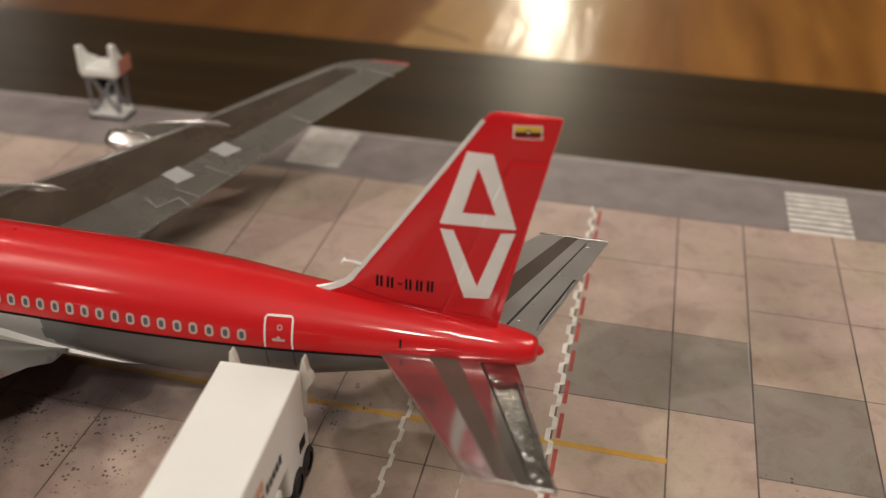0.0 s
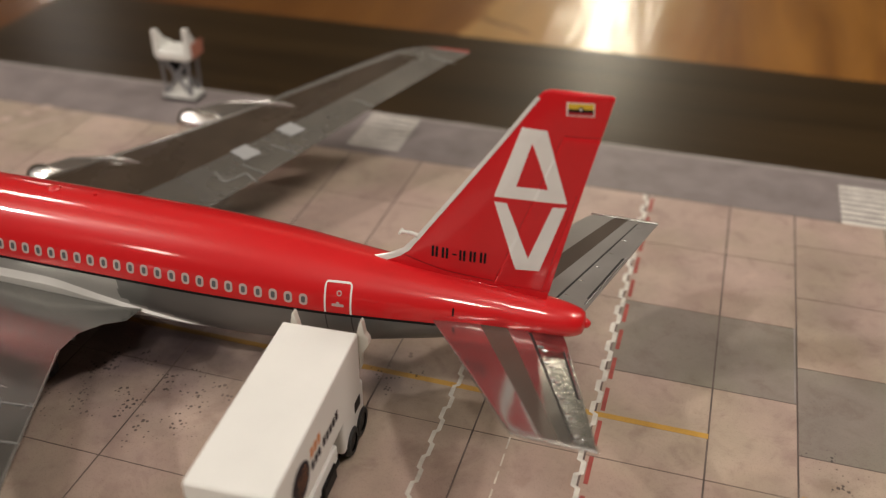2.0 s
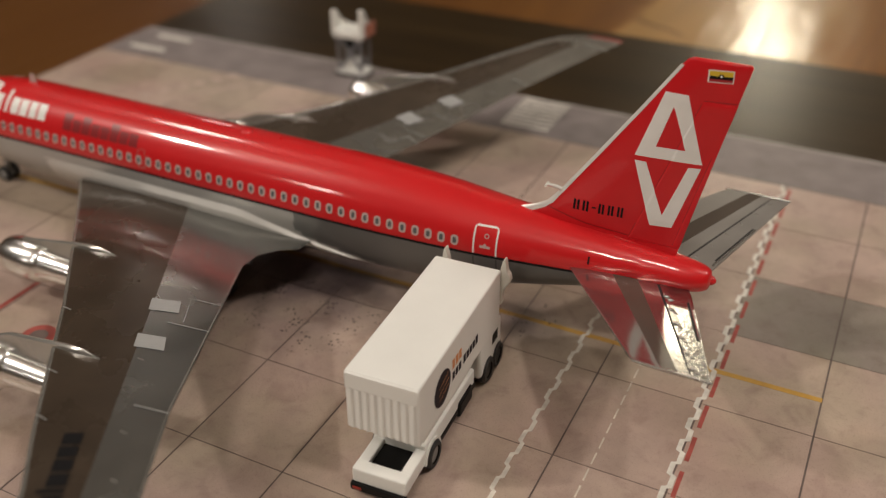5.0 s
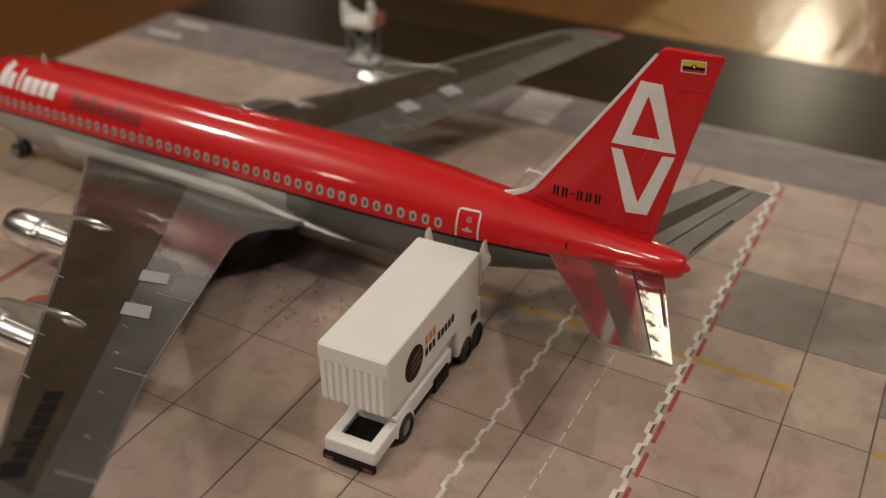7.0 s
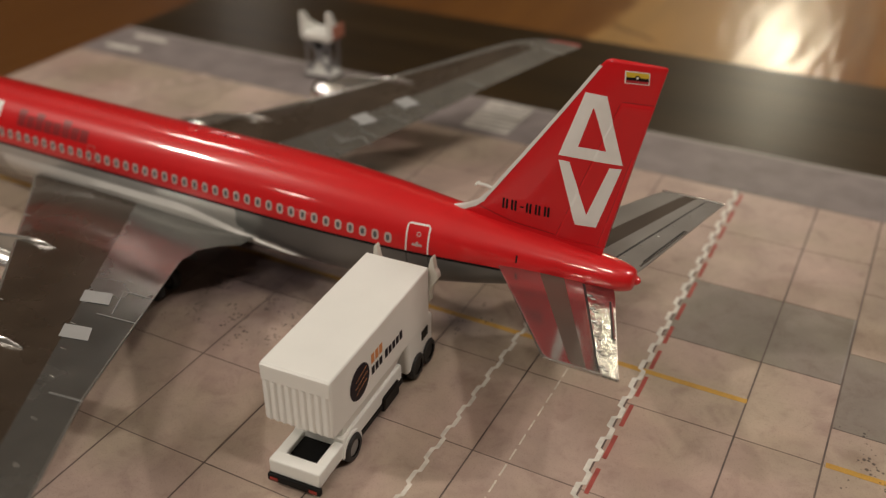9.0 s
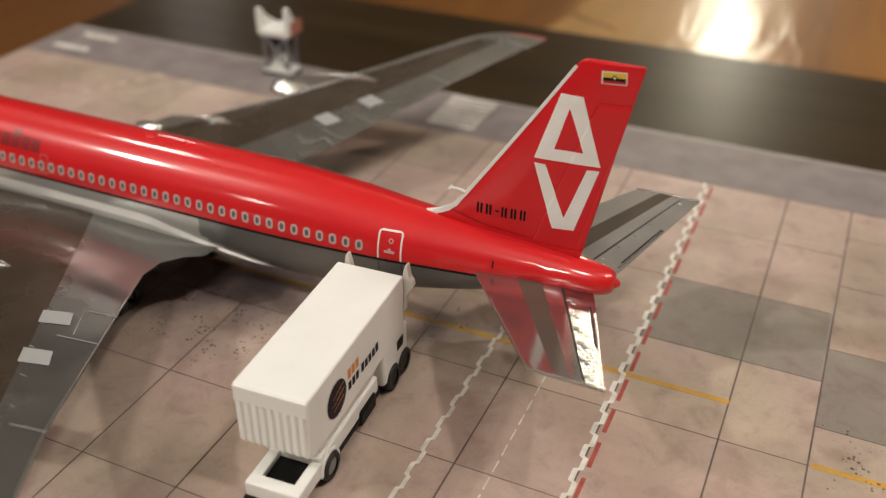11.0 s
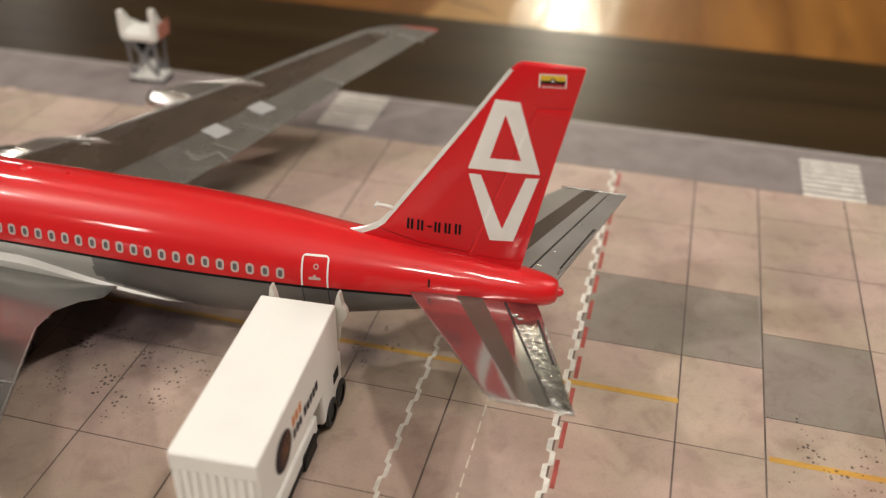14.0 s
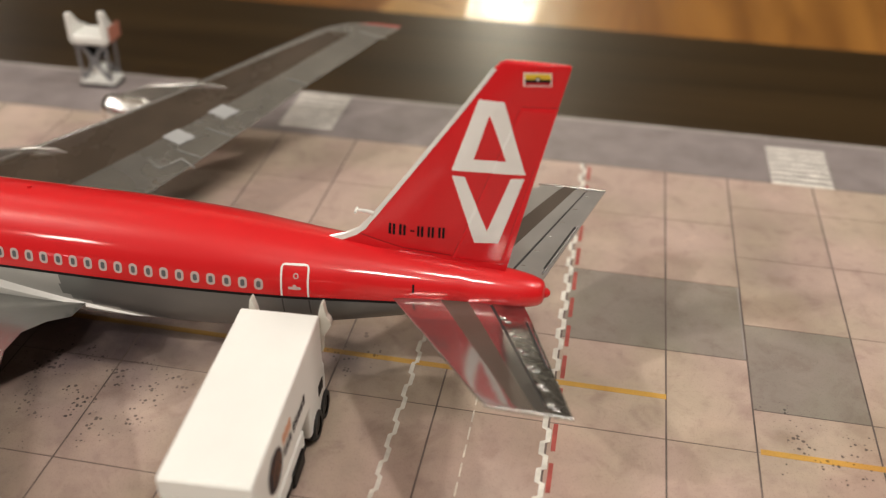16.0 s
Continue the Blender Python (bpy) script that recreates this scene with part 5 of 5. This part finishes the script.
# ---- the far lift ----
lift = thing("airport_lift", (-141.0, 105.0, 0), 2.0, label="white toy scissor lift with raised platform on the road", category="toy lift")
part("base", box(-5.2, 5.2, -3.0, 3.0, 0.6, 2.4, 0.3), TRUCK_WHITE, lift, "white base frame")
part("base_skirt", box(-5.5, 5.5, -3.3, 3.3, 0, 0.9, 0.15), TRUCK_BLACK, lift)
for sy in (-1, 1):
    part("scissor_arm", tube([(-3.9, sy * 2.5, 2.2), (3.5, sy * 2.5, 13.0)], 0.55, 8), GREY_PLASTIC, lift)
    part("scissor_arm", tube([(3.9, sy * 2.5, 2.2), (-3.5, sy * 2.5, 13.0)], 0.55, 8), GREY_PLASTIC, lift)
    for sx in (-1, 1):
        part("post", tube([(sx * 4.1, sy * 2.7, 2.0), (sx * 4.3, sy * 2.8, 13.8)], 0.5, 8), GREY_PLASTIC, lift)
part("engine_block", box(-2.2, 1.8, -2.0, 2.0, 2.2, 6.0, 0.8, 3), TRUCK_WHITE, lift)
part("hydraulic_block", box(-2.8, 3.0, -1.5, 2.2, 8.6, 13.2, 0.4), TRUCK_BLACK, lift, "black hydraulic block")
platform = part("platform", box(-5.7, 5.5, -3.8, 4.8, 13.0, 15.9, 0.8, 3), TRUCK_WHITE, lift, "white platform")
for sx, top in ((-1, 22.2), (1, 23.2)):
    x = sx * 5.0
    verts = []
    for dx in (-0.85, 0.85):
        verts += [(x + dx, -3.8, 14), (x + dx, -3.8, top), (x + dx, -2.4, top), (x + dx, 0.5, 18.6), (x + dx, 4.7, 16.2), (x + dx, 4.8, 14)]
    bm = bm_from(verts, [(0, 1, 2, 3, 4, 5), (11, 10, 9, 8, 7, 6)] + [(k, 6 + k, 6 + (k + 1) % 6, (k + 1) % 6) for k in range(6)], smooth=False)
    bmesh.ops.recalc_face_normals(bm, faces=list(bm.faces))
    bmesh.ops.bevel(bm, geom=list(bm.edges), offset=0.35 * MM, segments=2, profile=0.5, affect="EDGES")
    part("side_rail", bm, TRUCK_WHITE, platform)
part("side_panel", box(5.75, 6.0, -2.4, 4.5, 13.6, 18.2, 0.12), material("orange_red_panel", (0.50, 0.20, 0.14), 0.45), platform, "orange-red side panel")

# ---- the mat's printed slabs ----
LEFT_X = [MAT_X0 + 0.2] + [-221.8, -201.4, -181.0, -160.6, -140.2, -119.8, -99.4, -79.0, -58.8, -38.9, -18.3, 2.0, 22.35, 37.75]
LEFT_Y = [-180.1, -155.8, -131.5, -107.1, -82.8, -58.5, -34.0, -9.0, 15.35, 39.3, 63.9, 86.7]
RIGHT_X = [37.75, 58.4, 79.1, 99.8, 120.5, 141.2, 161.9, MAT_X1 - 0.2]
RIGHT_Y = [-168.7, -144.4, -120.0, -95.7, -71.4, -47.0, -22.7, 1.7, 26.55, 51.0, 73.0, 86.7]
slab_meshes = {}


def slab(x0, x1, y0, y1, mat_):
    g = 0.175
    key = (round(x1 - x0, 2), round(y1 - y0, 2), mat_.name)
    if key not in slab_meshes:
        w, h = (x1 - x0) / 2 - g, (y1 - y0) / 2 - g * 0.68
        bm = box(-w, w, -h, h, -0.08, 0.0)
        me = bpy.data.meshes.new("slab")
        bm.to_mesh(me)
        bm.free()
        me.materials.append(mat_)
        slab_meshes[key] = me
    ob = new("slab", slab_meshes[key])
    ob.parent = mat
    ob.location = ((x0 + x1) / 2 * MM, (y0 + y1) / 2 * MM, UP * MM)


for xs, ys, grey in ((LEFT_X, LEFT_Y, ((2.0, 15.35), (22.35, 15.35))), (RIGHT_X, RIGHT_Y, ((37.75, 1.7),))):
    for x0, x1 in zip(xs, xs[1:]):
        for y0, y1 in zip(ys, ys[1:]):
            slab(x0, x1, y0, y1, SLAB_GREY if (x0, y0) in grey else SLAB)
